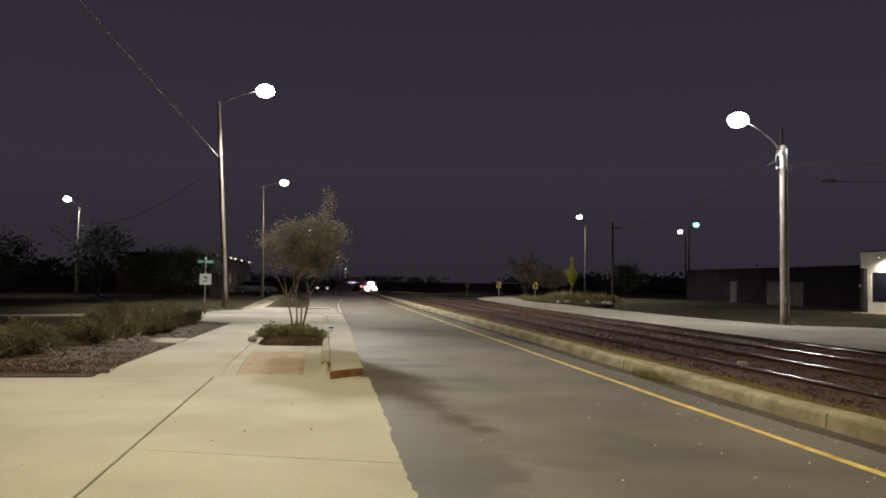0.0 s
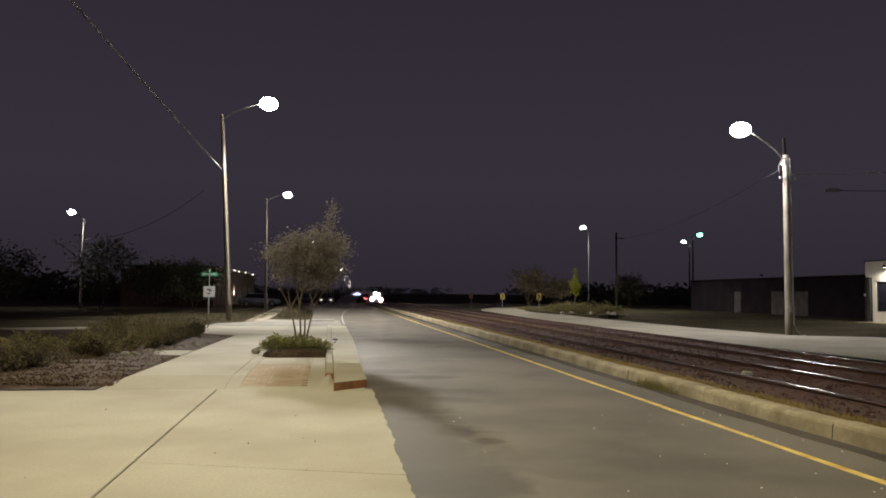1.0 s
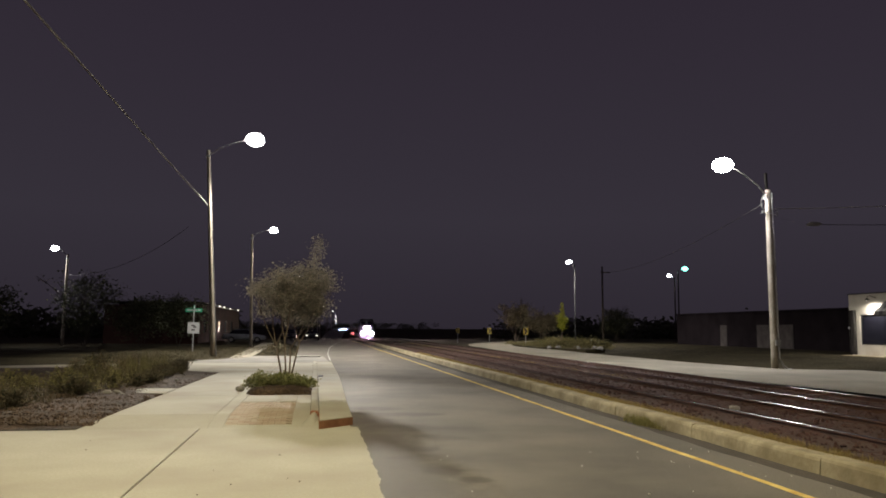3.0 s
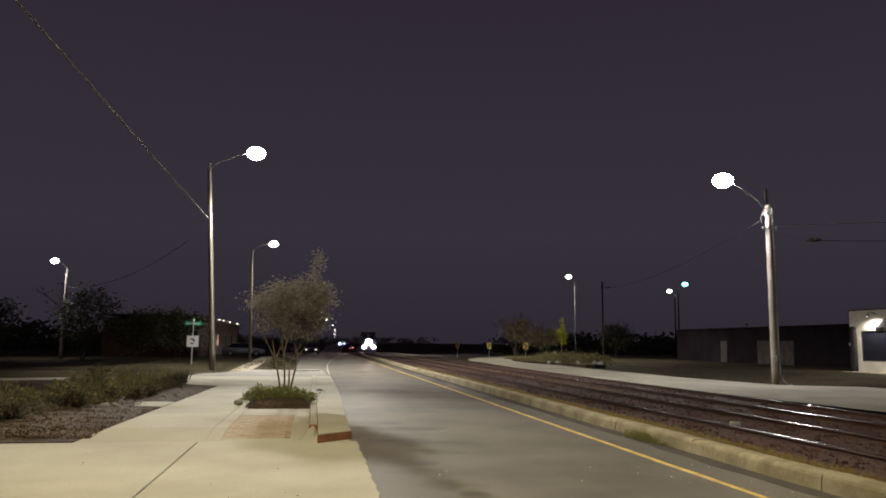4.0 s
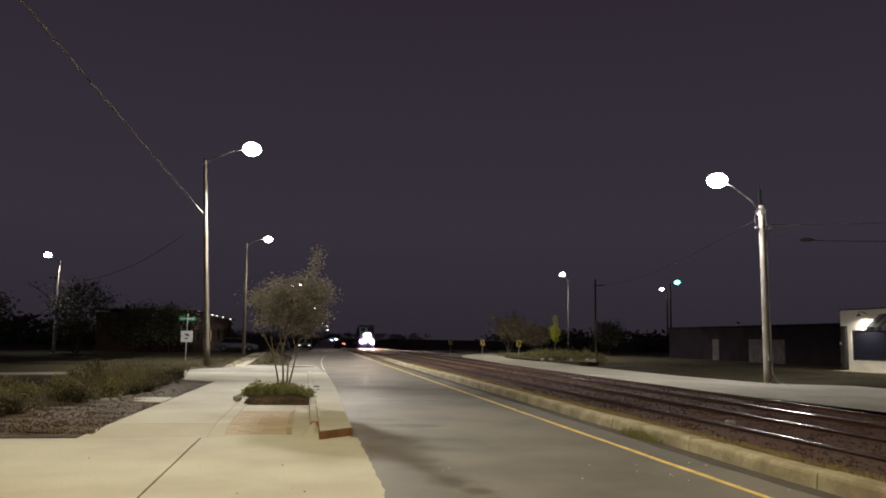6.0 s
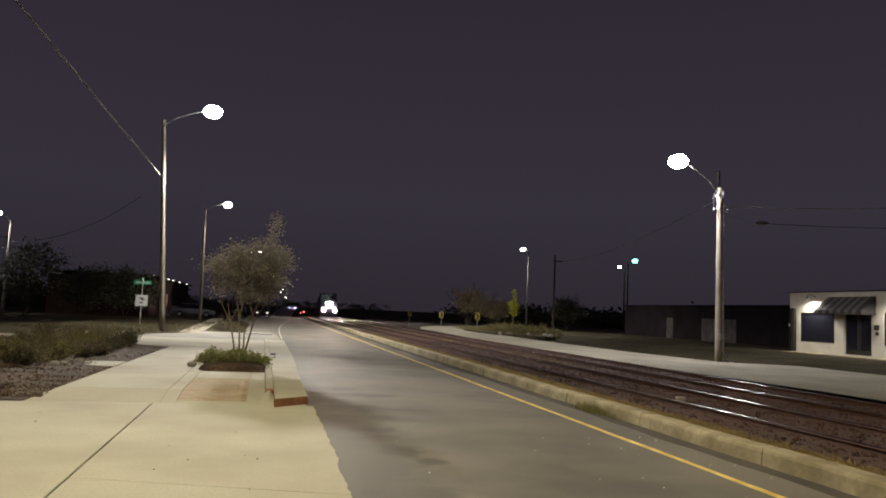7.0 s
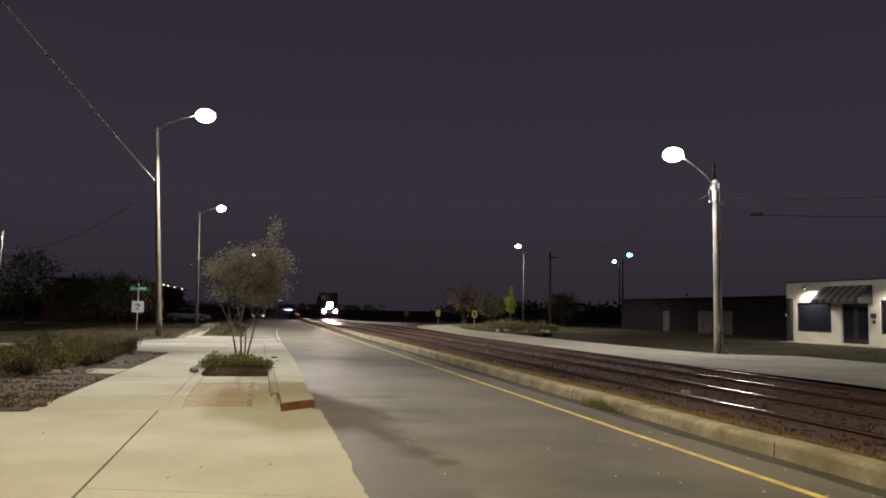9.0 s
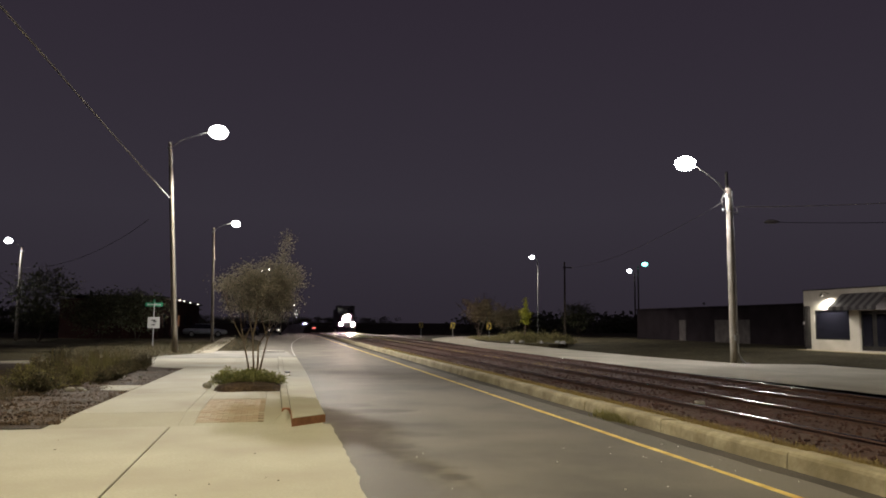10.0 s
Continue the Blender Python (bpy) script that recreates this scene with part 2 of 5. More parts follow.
def track_bend(y):
    """The rails run straight and ease towards the street beyond the crest."""
    return -4.0e-5 * max(0.0, y - 130.0) ** 2


def link(name, bm, material, smooth_faces=False):
    me = bpy.data.meshes.new(name)
    bm.to_mesh(me)
    bm.free()
    for m in (material if isinstance(material, (list, tuple)) else [material]):
        me.materials.append(m)
    if smooth_faces:
        for p in me.polygons:
            p.use_smooth = True
    return new(name, me)


def part(name, bm, material, parent, label="", smooth_faces=False):
    ob = link(name, bm, material, smooth_faces)
    ob.parent = parent
    if label:
        ob["label"] = label
    return ob


def thing(name, x, y, z, label, category, group="", kind="", rz=0.0):
    ob = new(name)
    ob.matrix_basis = pose(x, y, z, 0, 0, rz)
    return tagged(ob, label, category, group, kind)


def box(bm, x0, x1, y0, y1, z0, z1, bevel=0.0, turn=None):
    vs = [bm.verts.new(Vector((x, y, z))) for x in (x0, x1) for y in (y0, y1) for z in (z0, z1)]
    fs = [bm.faces.new([vs[i] for i in f]) for f in ((0, 1, 3, 2), (4, 6, 7, 5), (0, 4, 5, 1), (2, 3, 7, 6), (0, 2, 6, 4), (1, 5, 7, 3))]
    if bevel:
        es = list({e for f in fs for e in f.edges})
        out = bmesh.ops.bevel(bm, geom=es, offset=bevel, segments=2, affect="EDGES", profile=0.5)
        vs = list({v for f in out["faces"] for v in f.verts} | {v for v in vs if v.is_valid})
    if turn is not None:
        bmesh.ops.transform(bm, matrix=turn, verts=[v for v in vs if v.is_valid])
    return vs


def tube(bm, pts, radii, seg=8, caps=True):
    """A tube along points, with a radius at each."""
    rings = []
    pts = [Vector(p) for p in pts]
    if not hasattr(radii, "__len__"):
        radii = [radii] * len(pts)
    for i, (p, r) in enumerate(zip(pts, radii)):
        d = (pts[min(i + 1, len(pts) - 1)] - pts[max(i - 1, 0)]).normalized()
        u = d.cross(Vector((0, 0, 1)) if abs(d.z) < 0.9 else Vector((0, 1, 0))).normalized()
        v = d.cross(u)
        rings.append([bm.verts.new(p + r * (math.cos(a) * u + math.sin(a) * v)) for a in [2 * math.pi * k / seg for k in range(seg)]])
    for a, b in zip(rings, rings[1:]):
        for k in range(seg):
            bm.faces.new((a[k], a[(k + 1) % seg], b[(k + 1) % seg], b[k]))
    if caps:
        bm.faces.new(rings[0][::-1])
        bm.faces.new(rings[-1])
    return rings


def prism(bm, outline, axis, a, b):
    """An outline in two axes, drawn out along the third from a to b."""
    def at(p, q):
        return {"x": (q, p[0], p[1]), "y": (p[0], q, p[1]), "z": (p[0], p[1], q)}[axis]
    lo, hi = [[bm.verts.new(at(p, q)) for p in outline] for q in (a, b)]
    n = len(outline)
    bm.faces.new(lo[::-1])
    bm.faces.new(hi)
    for k in range(n):
        bm.faces.new((lo[k], lo[(k + 1) % n], hi[(k + 1) % n], hi[k]))
    bmesh.ops.recalc_face_normals(bm, faces=bm.faces[:])


def ball(bm, centre, size, sub=2):
    out = bmesh.ops.create_icosphere(bm, subdivisions=sub, radius=1.0)
    bmesh.ops.transform(bm, matrix=Matrix.Translation(centre) @ Matrix.Diagonal((*size, 1)), verts=out["verts"])
    return out["verts"]


def steps(a, b, n):
    return [a + (b - a) * i / n for i in range(n + 1)]


def ribbon(bm, left, right, ys, lift, depth=0.0, across=1):
    """A band of ground between two lines x = left(y) and x = right(y), laid on the street's profile; depth: turned-down sides."""
    rows = []
    for y in ys:
        l, r = left(y), right(y)
        rows.append([bm.verts.new((l + (r - l) * k / across, y, gy(y) + lift)) for k in range(across + 1)])
    for a, b in zip(rows, rows[1:]):
        for k in range(across):
            bm.faces.new((a[k], a[k + 1], b[k + 1], b[k]))
    if depth:
        for k in (0, -1):
            low = [bm.verts.new(row[k].co - Vector((0, 0, depth))) for row in rows]
            for i in range(len(rows) - 1):
                bm.faces.new((rows[i][k], rows[i + 1][k], low[i + 1], low[i]))
        for i in (0, -1):
            row = rows[i]
            low = [bm.verts.new(v.co - Vector((0, 0, depth))) for v in (row[0], row[-1])]
            bm.faces.new((*row, low[1], low[0]))
    return rows


def sheet(bm, outline, z, depth):
    """A flat slab with the given outline (counter-clockwise) and thickness."""
    prism(bm, outline, "z", z - depth, z)


def scatter_leaves(name, centres, spread, count, size, rng, material, parent=None, flat=0.5, up=0.0, length=1.6):
    """Leaves, each a folded blade of two triangles, thrown about the centres."""
    c = np.asarray(centres, float)
    pick = c[rng.integers(0, len(c), count)]
    pos = pick + rng.normal(0, 1, (count, 3)) * np.asarray(spread)
    d = rng.normal(0, 1, (count, 3)) * (1, 1, flat) + (0, 0, up)
    d /= np.linalg.norm(d, axis=1, keepdims=True)
    s = np.cross(d, rng.normal(0, 1, (count, 3)))
    s /= np.linalg.norm(s, axis=1, keepdims=True)
    k = size * rng.uniform(0.6, 1.35, (count, 1))
    tip, mid = pos + d * k * length, pos + d * k * length * 0.5
    drop = np.cross(d, s) * k * 0.12
    verts = np.stack([pos, mid + s * k * 0.45 + drop, tip, mid - s * k * 0.45 + drop], 1).reshape(-1, 3)
    base = 4 * np.arange(count)[:, None]
    faces = np.concatenate([base + (0, 1, 2), base + (0, 2, 3)], 0)
    me = bpy.data.meshes.new(name)
    me.from_pydata(verts.tolist(), [], faces.tolist())
    me.materials.append(material)
    ob = new(name, me)
    if parent is not None:
        ob.parent = parent
    return ob


def cable(bm, a, b, sag, r, n=14):
    a, b = Vector(a), Vector(b)
    tube(bm, [a.lerp(b, t) - Vector((0, 0, 4 * sag * t * (1 - t))) for t in steps(0, 1, n)], r, 8)


# ---------------------------------------------------------------- the ground and the street
def build_ground():
    bm = bmesh.new()
    xs = [-3000, -800, -200, -80, -40, -20, -8, 5, 16, 19.5, 21, 23, 25, 27, 29.5, 34, 45, 80, 200, 800, 3000]
    ys = [-3000, -500, -100, -30, 0, 30, 60, 90] + steps(100, 500, 40) + [600, 900, 1500, 4000]
    rows = [[bm.verts.new((x, y, gz(x, y) - 0.06)) for x in xs] for y in ys]
    for a, b in zip(rows, rows[1:]):
        for k in range(len(xs) - 1):
            bm.faces.new((a[k], a[k + 1], b[k + 1], b[k]))
    tagged(link("ground", bm, M_GROUND), "dark dry grass and bare earth", "ground", kind="structure")


LONG = steps(-25, 100, 25) + steps(104, 500, 66)


def road_left(y):
    """The near edge of the asphalt: ragged along the apron, then along the kerb, then widening past it."""
    if y < 12.8:
        return 0.748 - 0.04 * smooth((8.6 - y) / 0.7) + 0.024 * noise.noise((y * 2.0, 0, 0)) + 0.02 * noise.noise((y * 6.5, 3, 0)) + 0.012 * noise.noise((y * 17.0, 7, 0))
    if y < 33:
        return 0.63 + 0.0055 * (y - 12.85)
    return 0.74 - 1.9 * smooth((y - 33) / 16.0) - 3.0 * smooth((y - 60) / 40) + bend(y)


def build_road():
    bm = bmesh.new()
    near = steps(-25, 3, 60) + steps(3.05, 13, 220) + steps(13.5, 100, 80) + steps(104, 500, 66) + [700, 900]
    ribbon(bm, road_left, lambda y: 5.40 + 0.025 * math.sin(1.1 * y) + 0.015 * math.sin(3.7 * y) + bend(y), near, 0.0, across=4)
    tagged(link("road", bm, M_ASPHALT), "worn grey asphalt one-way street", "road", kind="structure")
    # gutter strip, its width and dark tone standing in for the kerb's shadow
    bm = bmesh.new()
    ribbon(bm, lambda y: 5.28 + bend(y), lambda y: 5.72 + bend(y), LONG, -0.004, across=2)
    tagged(link("gutter", bm, M_GUTTER_SHADE), "asphalt gutter along the kerb, coloured dark for the kerb's shadow", "gutter", kind="structure")
    bm = bmesh.new()
    ys = [y for y in steps(-25, 90, 115)] + steps(94, 300, 40)
    ribbon(bm, lambda y: 4.755 + 0.010 * math.sin(1.7 * y) + bend(y), lambda y: 4.855 + 0.008 * math.sin(2.3 * y) + bend(y), [y for y in ys if y <= 17.6] + [17.6], 0.005)
    ribbon(bm, lambda y: 4.765 + bend(y), lambda y: 4.86 + bend(y), [17.66] + [y for y in ys if y > 17.7], 0.005)
    tagged(link("yellow_line", bm, M_YELLOW), "solid yellow painted edge line", "road marking", kind="structure")
    bm = bmesh.new()

    def edge(y):
        return 0.78 + 0.00095 * max(0.0, y - 41.0) ** 2
    ribbon(bm, edge, lambda y: edge(y) + 0.055, steps(38.5, 44.6, 12), 0.005)
    ribbon(bm, edge, lambda y: edge(y) + 0.055, steps(45.0, 90, 50), 0.005)
    tagged(link("white_line", bm, M_WHITE), "white painted edge line, gently curved", "road marking", kind="structure")


def build_ballast():
    bm = bmesh.new()
    ys = steps(-25, 60, 170) + steps(61, 100, 40) + steps(104, 340, 60)
    rows = []
    for y in ys:
        row = []
        for k in range(30):
            x = 5.95 + k * (12.5 - 5.95) / 29
            rough = 0.035 * noise.noise((x * 2.2, y * 2.2, 0)) + 0.02 * noise.noise((x * 6, y * 6, 4))
            row.append(bm.verts.new((x + track_bend(y), y, gy(y) + 0.10 + rough)))
        rows.append(row)
    for a, b in zip(rows, rows[1:]):
        for k in range(29):
            bm.faces.new((a[k], a[k + 1], b[k + 1], b[k]))
    tagged(link("ballast_bed", bm, M_BALLAST), "rust-brown stone ballast and dirt between the rails", "ballast", kind="stuff")


TRACKS = (8.21, 11.27)


def build_track(cx):
    track = thing("railway_track", cx, 0, 0, "pair of steel rails on sleepers sunk in brown ballast", "railway track", "railway tracks")
    ys = steps(-25, 100, 25) + steps(105, 340, 47)
    for side in (-0.752, 0.752):
        bm = bmesh.new()
        prof = [(-0.07, -0.05), (-0.07, -0.035), (-0.012, -0.015), (-0.012, 0.05), (-0.038, 0.062)] + [(q, 0.098 - 0.010 * (q / 0.038) ** 2) for q in steps(-0.038, 0.038, 8)] + [(0.038, 0.062), (0.012, 0.05), (0.012, -0.015), (0.07, -0.035), (0.07, -0.05)]
        rings = [[bm.verts.new((side + p[0] + track_bend(y), y, gy(y) + 0.10 + p[1])) for p in prof] for y in ys]
        for a, b in zip(rings, rings[1:]):
            for k in range(len(prof)):
                f = bm.faces.new((a[k], a[(k + 1) % len(prof)], b[(k + 1) % len(prof)], b[k]))
                f.material_index = 1 if 5 <= k <= 12 else 0
                f.smooth = 5 <= k <= 12
        bmesh.ops.recalc_face_normals(bm, faces=bm.faces[:])
        part("rail", bm, [M_RUST, M_RAIL], track, "steel rail with a shiny worn head")
    bm = bmesh.new()
    box(bm, -1.28, 1.28, -0.11, 0.11, -0.06, 0.0, 0.012)
    me = bpy.data.meshes.new("sleeper")
    bm.to_mesh(me)
    bm.free()
    me.materials.append(M_TIE)
    rng = random.Random(int(cx * 10))
    y = -4.0
    while y < 100:
        ob = new("sleeper", me)
        ob.parent = track
        ob.matrix_basis = pose(rng.uniform(-0.05, 0.05), y, 0.098 + rng.uniform(-0.02, 0.008), 0, 0, rng.uniform(-1.5, 1.5))
        y += 0.56
    return track


def build_kerb_right():
    kerb = thing("kerb_far", 0, 0, 0, "stained yellowish concrete kerb with joints", "kerb", kind="structure")
    rng = random.Random(3)
    y = -22.0
    while y < 130:
        step = 3.0
        bm = bmesh.new()
        x0, h = 5.68 + rng.uniform(-0.012, 0.012), 0.20 + rng.uniform(-0.008, 0.008)
        prof = [(0, -0.1), (0.02, h - 0.05), (0.035, h - 0.018), (0.07, h), (0.33, h - 0.01), (0.35, -0.1)]
        a, b = y + 0.012, y + step - 0.012
        rings = []
        for yy in steps(a, b, 6):
            w = 0.01 * math.sin(1.9 * yy) + 0.006 * math.sin(7.3 * yy)
            rings.append([bm.verts.new((x0 + w + p[0] + bend(yy), yy, gy(yy) + p[1])) for p in prof])
        for r, q in zip(rings, rings[1:]):
            for k in range(len(prof)):
                bm.faces.new((r[k], r[(k + 1) % len(prof)], q[(k + 1) % len(prof)], q[k]))
        bm.faces.new(rings[0][::-1])
        bm.faces.new(rings[-1])
        bmesh.ops.recalc_face_normals(bm, faces=bm.faces[:])
        part("kerb_stone", bm, M_CONCRETE2, kerb)
        y += step


def slab(bm, x0, x1, y0, y1, z0, z1=None, depth=0.12, gap=0.008, slant=0.0, skew=(0.0, 0.0)):
    """One pavement slab, with its own top heights at both ends."""
    z1 = z0 if z1 is None else z1
    x0, x1, y0, y1 = x0 + gap, x1 - gap, y0 + gap, y1 - gap
    e = 0.008
    lo = [bm.verts.new((x, y, (z0 if y == y0 else z1) - depth)) for x, y in ((x0, y0), (x1, y0), (x1, y1), (x0 + slant, y1))]
    mid = [bm.verts.new(v.co + Vector((0, 0, depth - e))) for v in lo]
    hi = [bm.verts.new((x, y, z0 if y < (y0 + y1) / 2 else z1)) for x, y in ((x0 + e, y0 + e), (x1 - e, y0 + e), (x1 - e, y1 - e), (x0 + slant + e, y1 - e))]
    for ring in (lo, mid, hi):
        ring[1].co.y += skew[0]
        ring[2].co.y += skew[1]
    bm.faces.new(hi)
    for a, b in ((lo, mid), (mid, hi)):
        for k in range(4):
            bm.faces.new((a[k], a[(k + 1) % 4], b[(k + 1) % 4], b[k]))


def build_pavement():
    walkway = thing("pavement", 0, 0, 0, "pale worn concrete pavement and drive apron", "pavement", kind="structure")
    S = 0.10

    def one(x0, x1, y0, y1, z0, z1=None, gap=0.008, material=M_CONCRETE, slant=0.0, skew=(0.0, 0.0)):
        bm = bmesh.new()
        slab(bm, x0, x1, y0, y1, z0, z1, gap=gap, slant=slant, skew=skew)
        return part("slab", bm, material, walkway)
    # the apron that crosses to the street, flush with the asphalt
    for y0, y1, s in ((-8, 0.6, (0, 0)), (0.6, 7.52, (0, -0.78)), (7.52, 12.9, (-0.78, 0.2))):
        one(-1.763, 0.80, y0, y1, -0.003, gap=0.003, skew=s)
    for y0, y1 in ((-8, 0.6), (0.6, 12.9)):
        one(-9.0, -1.773, y0, y1, -0.003, gap=0.003)
        one(-20.0, -9.0, y0, y1, -0.003)
    # the ramp up to the walk
    one(-3.66, -1.66, 12.88, 14.0, -0.006, S, gap=0.0, slant=0.24)
    one(-1.66, -1.42, 12.88, 14.0, -0.006, S, gap=0.0)
    one(-1.42, -0.33, 12.88, 13.1, -0.006, 0.0175, gap=-0.002)
    one(-0.33, 0.114, 12.88, 14.2, -0.006, S + 0.02, gap=-0.002)
    # the walk, left open for the brick paving and the planter
    for y0, y1 in ((14.0, 17.75), (17.75, 22.6), (22.6, 27.2), (27.2, 34.0)):
        one(-3.42 + 0.0225 * (y0 - 14), -1.66, y0, y1, S, gap=0.003, slant=0.0225 * (y1 - y0))
        one(-1.66, -1.42, y0, y1, S, gap=0.002)
    one(-0.33, -0.033, 14.2, 17.75, S, gap=0.002)
    one(-1.42, -0.33, 16.2, 17.75, S, gap=0.002)
    one(-1.42, -0.033, 19.9, 24.0, S, gap=0.003)
    one(-1.42, -0.033, 24.0, 29.0, S, gap=0.003)
    one(-1.42, -0.033, 29.0, 34.0, S, gap=0.003)
    bm = bmesh.new()
    sheet(bm, [(-5.2, 29.6), (-4.1, 27.6), (-3.125, 26.9), (-2.972, 34.0), (-5.2, 34.0)], S, 0.15)
    part("slab", bm, M_CONCRETE, walkway)
    # the crossing walk
    bm = bmesh.new()
    sheet(bm, [(-5.2, 34.02), (0.72, 34.02), (0.5, 41.6), (-3.1, 42.3), (-3.3, 40.0), (-5.2, 36.6)], S - 0.004, 0.15)
    part("slab", bm, M_CONCRETE3, walkway)
    bm = bmesh.new()
    sheet(bm, [(-1.0, 40.6), (0.35, 40.5), (0.30, 42.4), (-1.0, 42.4)], S + 0.035, 0.2)
    part("slab", bm, M_CONCRETE3, walkway)
    # the walk farther on
    bm = bmesh.new()
    sheet(bm, [(-4.5, 42.6), (-3.4, 42.3), (-3.75, 60), (-4.3, 85), (-5.5, 85), (-4.9, 60)], -0.02, 0.2)
    part("slab", bm, M_LANE, walkway)
    # the flat slab in the bed
    bm = bmesh.new()
    sheet(bm, [(-4.35, 18.75), (-3.33, 18.25), (-3.30, 19.75), (-4.1, 19.8)], S + 0.012, 0.1)
    part("slab", bm, M_CONCRETE, walkway)
    bm = bmesh.new()
    sheet(bm, [(-20, -8), (0.7, -8), (0.7, 12.85), (-20, 12.85)], -0.035, 0.1)
    sheet(bm, [(-3.1, 14.3), (0.1, 14.3), (0.1, 34), (-3.0, 34)], 0.06, 0.2)
    sheet(bm, [(-1.42, 13.0), (-0.33, 13.0), (-0.33, 14.3), (-1.42, 14.3)], 0.0, 0.1)
    part("joint_bed", bm, M_JOINT, walkway)
    # the side drive
    bm = bmesh.new()
    sheet(bm, [(-40, 13.5), (-7.5, 26.6), (-5.22, 30.5), (-5.22, 36.5), (-8.2, 34.6), (-40, 20.5)], 0.04, 0.2)
    tagged(link("drive", bm, M_LANE), "pale grey side drive beyond the planting bed", "drive", kind="structure")
    # brick paving
    bricks = thing("brick_paving", 0, 0, 0, "faded red brick pavers set in the walk", "paving", kind="structure")
    bm = bmesh.new()
    slab(bm, 0, 0.2, 0, 0.1, 0.0, depth=0.06, gap=0.002)
    me = bpy.data.meshes.new("brick")
    bm.to_mesh(me)
    bm.free()
    me.materials.append(M_BRICK)
    bm = bmesh.new()
    slab(bm, 0, 0.1, 0, 0.1, 0.0, depth=0.06, gap=0.002)
    half = bpy.data.meshes.new("half_brick")
    bm.to_mesh(half)
    bm.free()
    half.materials.append(M_BRICK)
    rng = random.Random(5)
    row = 0
    y = 13.11
    while y < 16.09:
        x = -1.42 - (0.1 if row % 2 else 0.0)
        while x < -0.32:
            if x > -1.43 and x + 0.2 < -0.32:
                ob = new("brick", me)
                ob.parent = bricks
                ob.matrix_basis = pose(x, y, min(S, 0.0887 * (y - 12.89)) + rng.uniform(-0.004, 0.004), 4.8 if y < 13.95 else 0, 0, rng.uniform(-1, 1))
            x += 0.2
        if row % 2:
            for x in (-1.42, -0.432):
                ob = new("half_brick", half)
                ob.parent = bricks
                ob.matrix_basis = pose(x, y, min(S, 0.0887 * (y - 12.89)), 4.8 if y < 13.95 else 0, 0, 0)
        y += 0.1
        row += 1


def kerb_edge(y):
    """The street side of the wide kerb, which opens slowly with distance."""
    return 0.672 + 0.12 * smooth((y - 13.0) / 12.0) - 0.02 * smooth((y - 25.0) / 8.0)


def build_kerb_near():
    kerb = thing("kerb_near", 0, 0, 0, "wide pale concrete kerb with rust-red painted ends", "kerb", kind="structure")
    # the first stone ends on a slant
    y = 12.55
    for y1 in (15.9, 19.0, 22.1, 25.2, 28.3, 31.4, 34.0):
        bm = bmesh.new()
        outline = [(0.128, y + 0.003), (kerb_edge(y), y + (0.50 if y < 13 else 0.003))] + [(kerb_edge(q), q) for q in steps(y + 0.6, y1 - 0.003, 4)] + [(0.128, y1 - 0.003)]
        prism(bm, outline, "z", -0.11, 0.135)
        top = [e for e in bm.edges if all(v.co.z > 0.1 for v in e.verts)]
        bmesh.ops.bevel(bm, geom=top, offset=0.012, segments=2, affect="EDGES")
        part("kerb_stone", bm, M_CONCRETE, kerb)
        y = y1
    y = 13.72
    for y1 in (17.4, 20.5, 23.6, 26.7, 29.8, 34.0):
        bm = bmesh.new()
        box(bm, -0.03, 0.115, y + 0.003, y1 - 0.003, 0.0, 0.165, 0.02)
        part("kerb_rim", bm, M_CONCRETE, kerb)
        y = y1
    # the rim runs out in a low rounded flare on the ramp
    bm = bmesh.new()
    rows = []
    for t in steps(0.0, 1.0, 10):
        y, half, top, mid = 13.70 - 0.95 * t, 0.07 + 0.13 * t, 0.155 - 0.16 * smooth(t), 0.042 - 0.15 * t
        rows.append([bm.verts.new((mid + half * math.cos(q), y, -0.06 + (top + 0.06) * math.sin(q) ** 0.7)) for q in steps(math.pi, 0.0, 8)])
    for r, q in zip(rows, rows[1:]):
        for k in range(8):
            bm.faces.new((r[k], r[k + 1], q[k + 1], q[k]))
    bmesh.ops.recalc_face_normals(bm, faces=bm.faces[:])
    part("kerb_flare", bm, M_CONCRETE, kerb, "", True)
    bm = bmesh.new()
    prism(bm, [(0.112, 12.525), (kerb_edge(12.55) + 0.004, 13.032), (kerb_edge(12.55) + 0.004, 13.046), (0.112, 12.538)], "z", 0.003, 0.126)
    box(bm, 0.116, 0.124, 12.545, 13.75, 0.02, 0.13)
    part("painted_face", bm, M_REDPAINT, kerb, "rust-red painted kerb end")
    bm = bmesh.new()
    box(bm, -0.033, 0.1155, 13.66, 13.80, 0.03, 0.169, 0.03)
    part("painted_end", bm, M_REDPAINT, kerb, "rust-red painted kerb end")


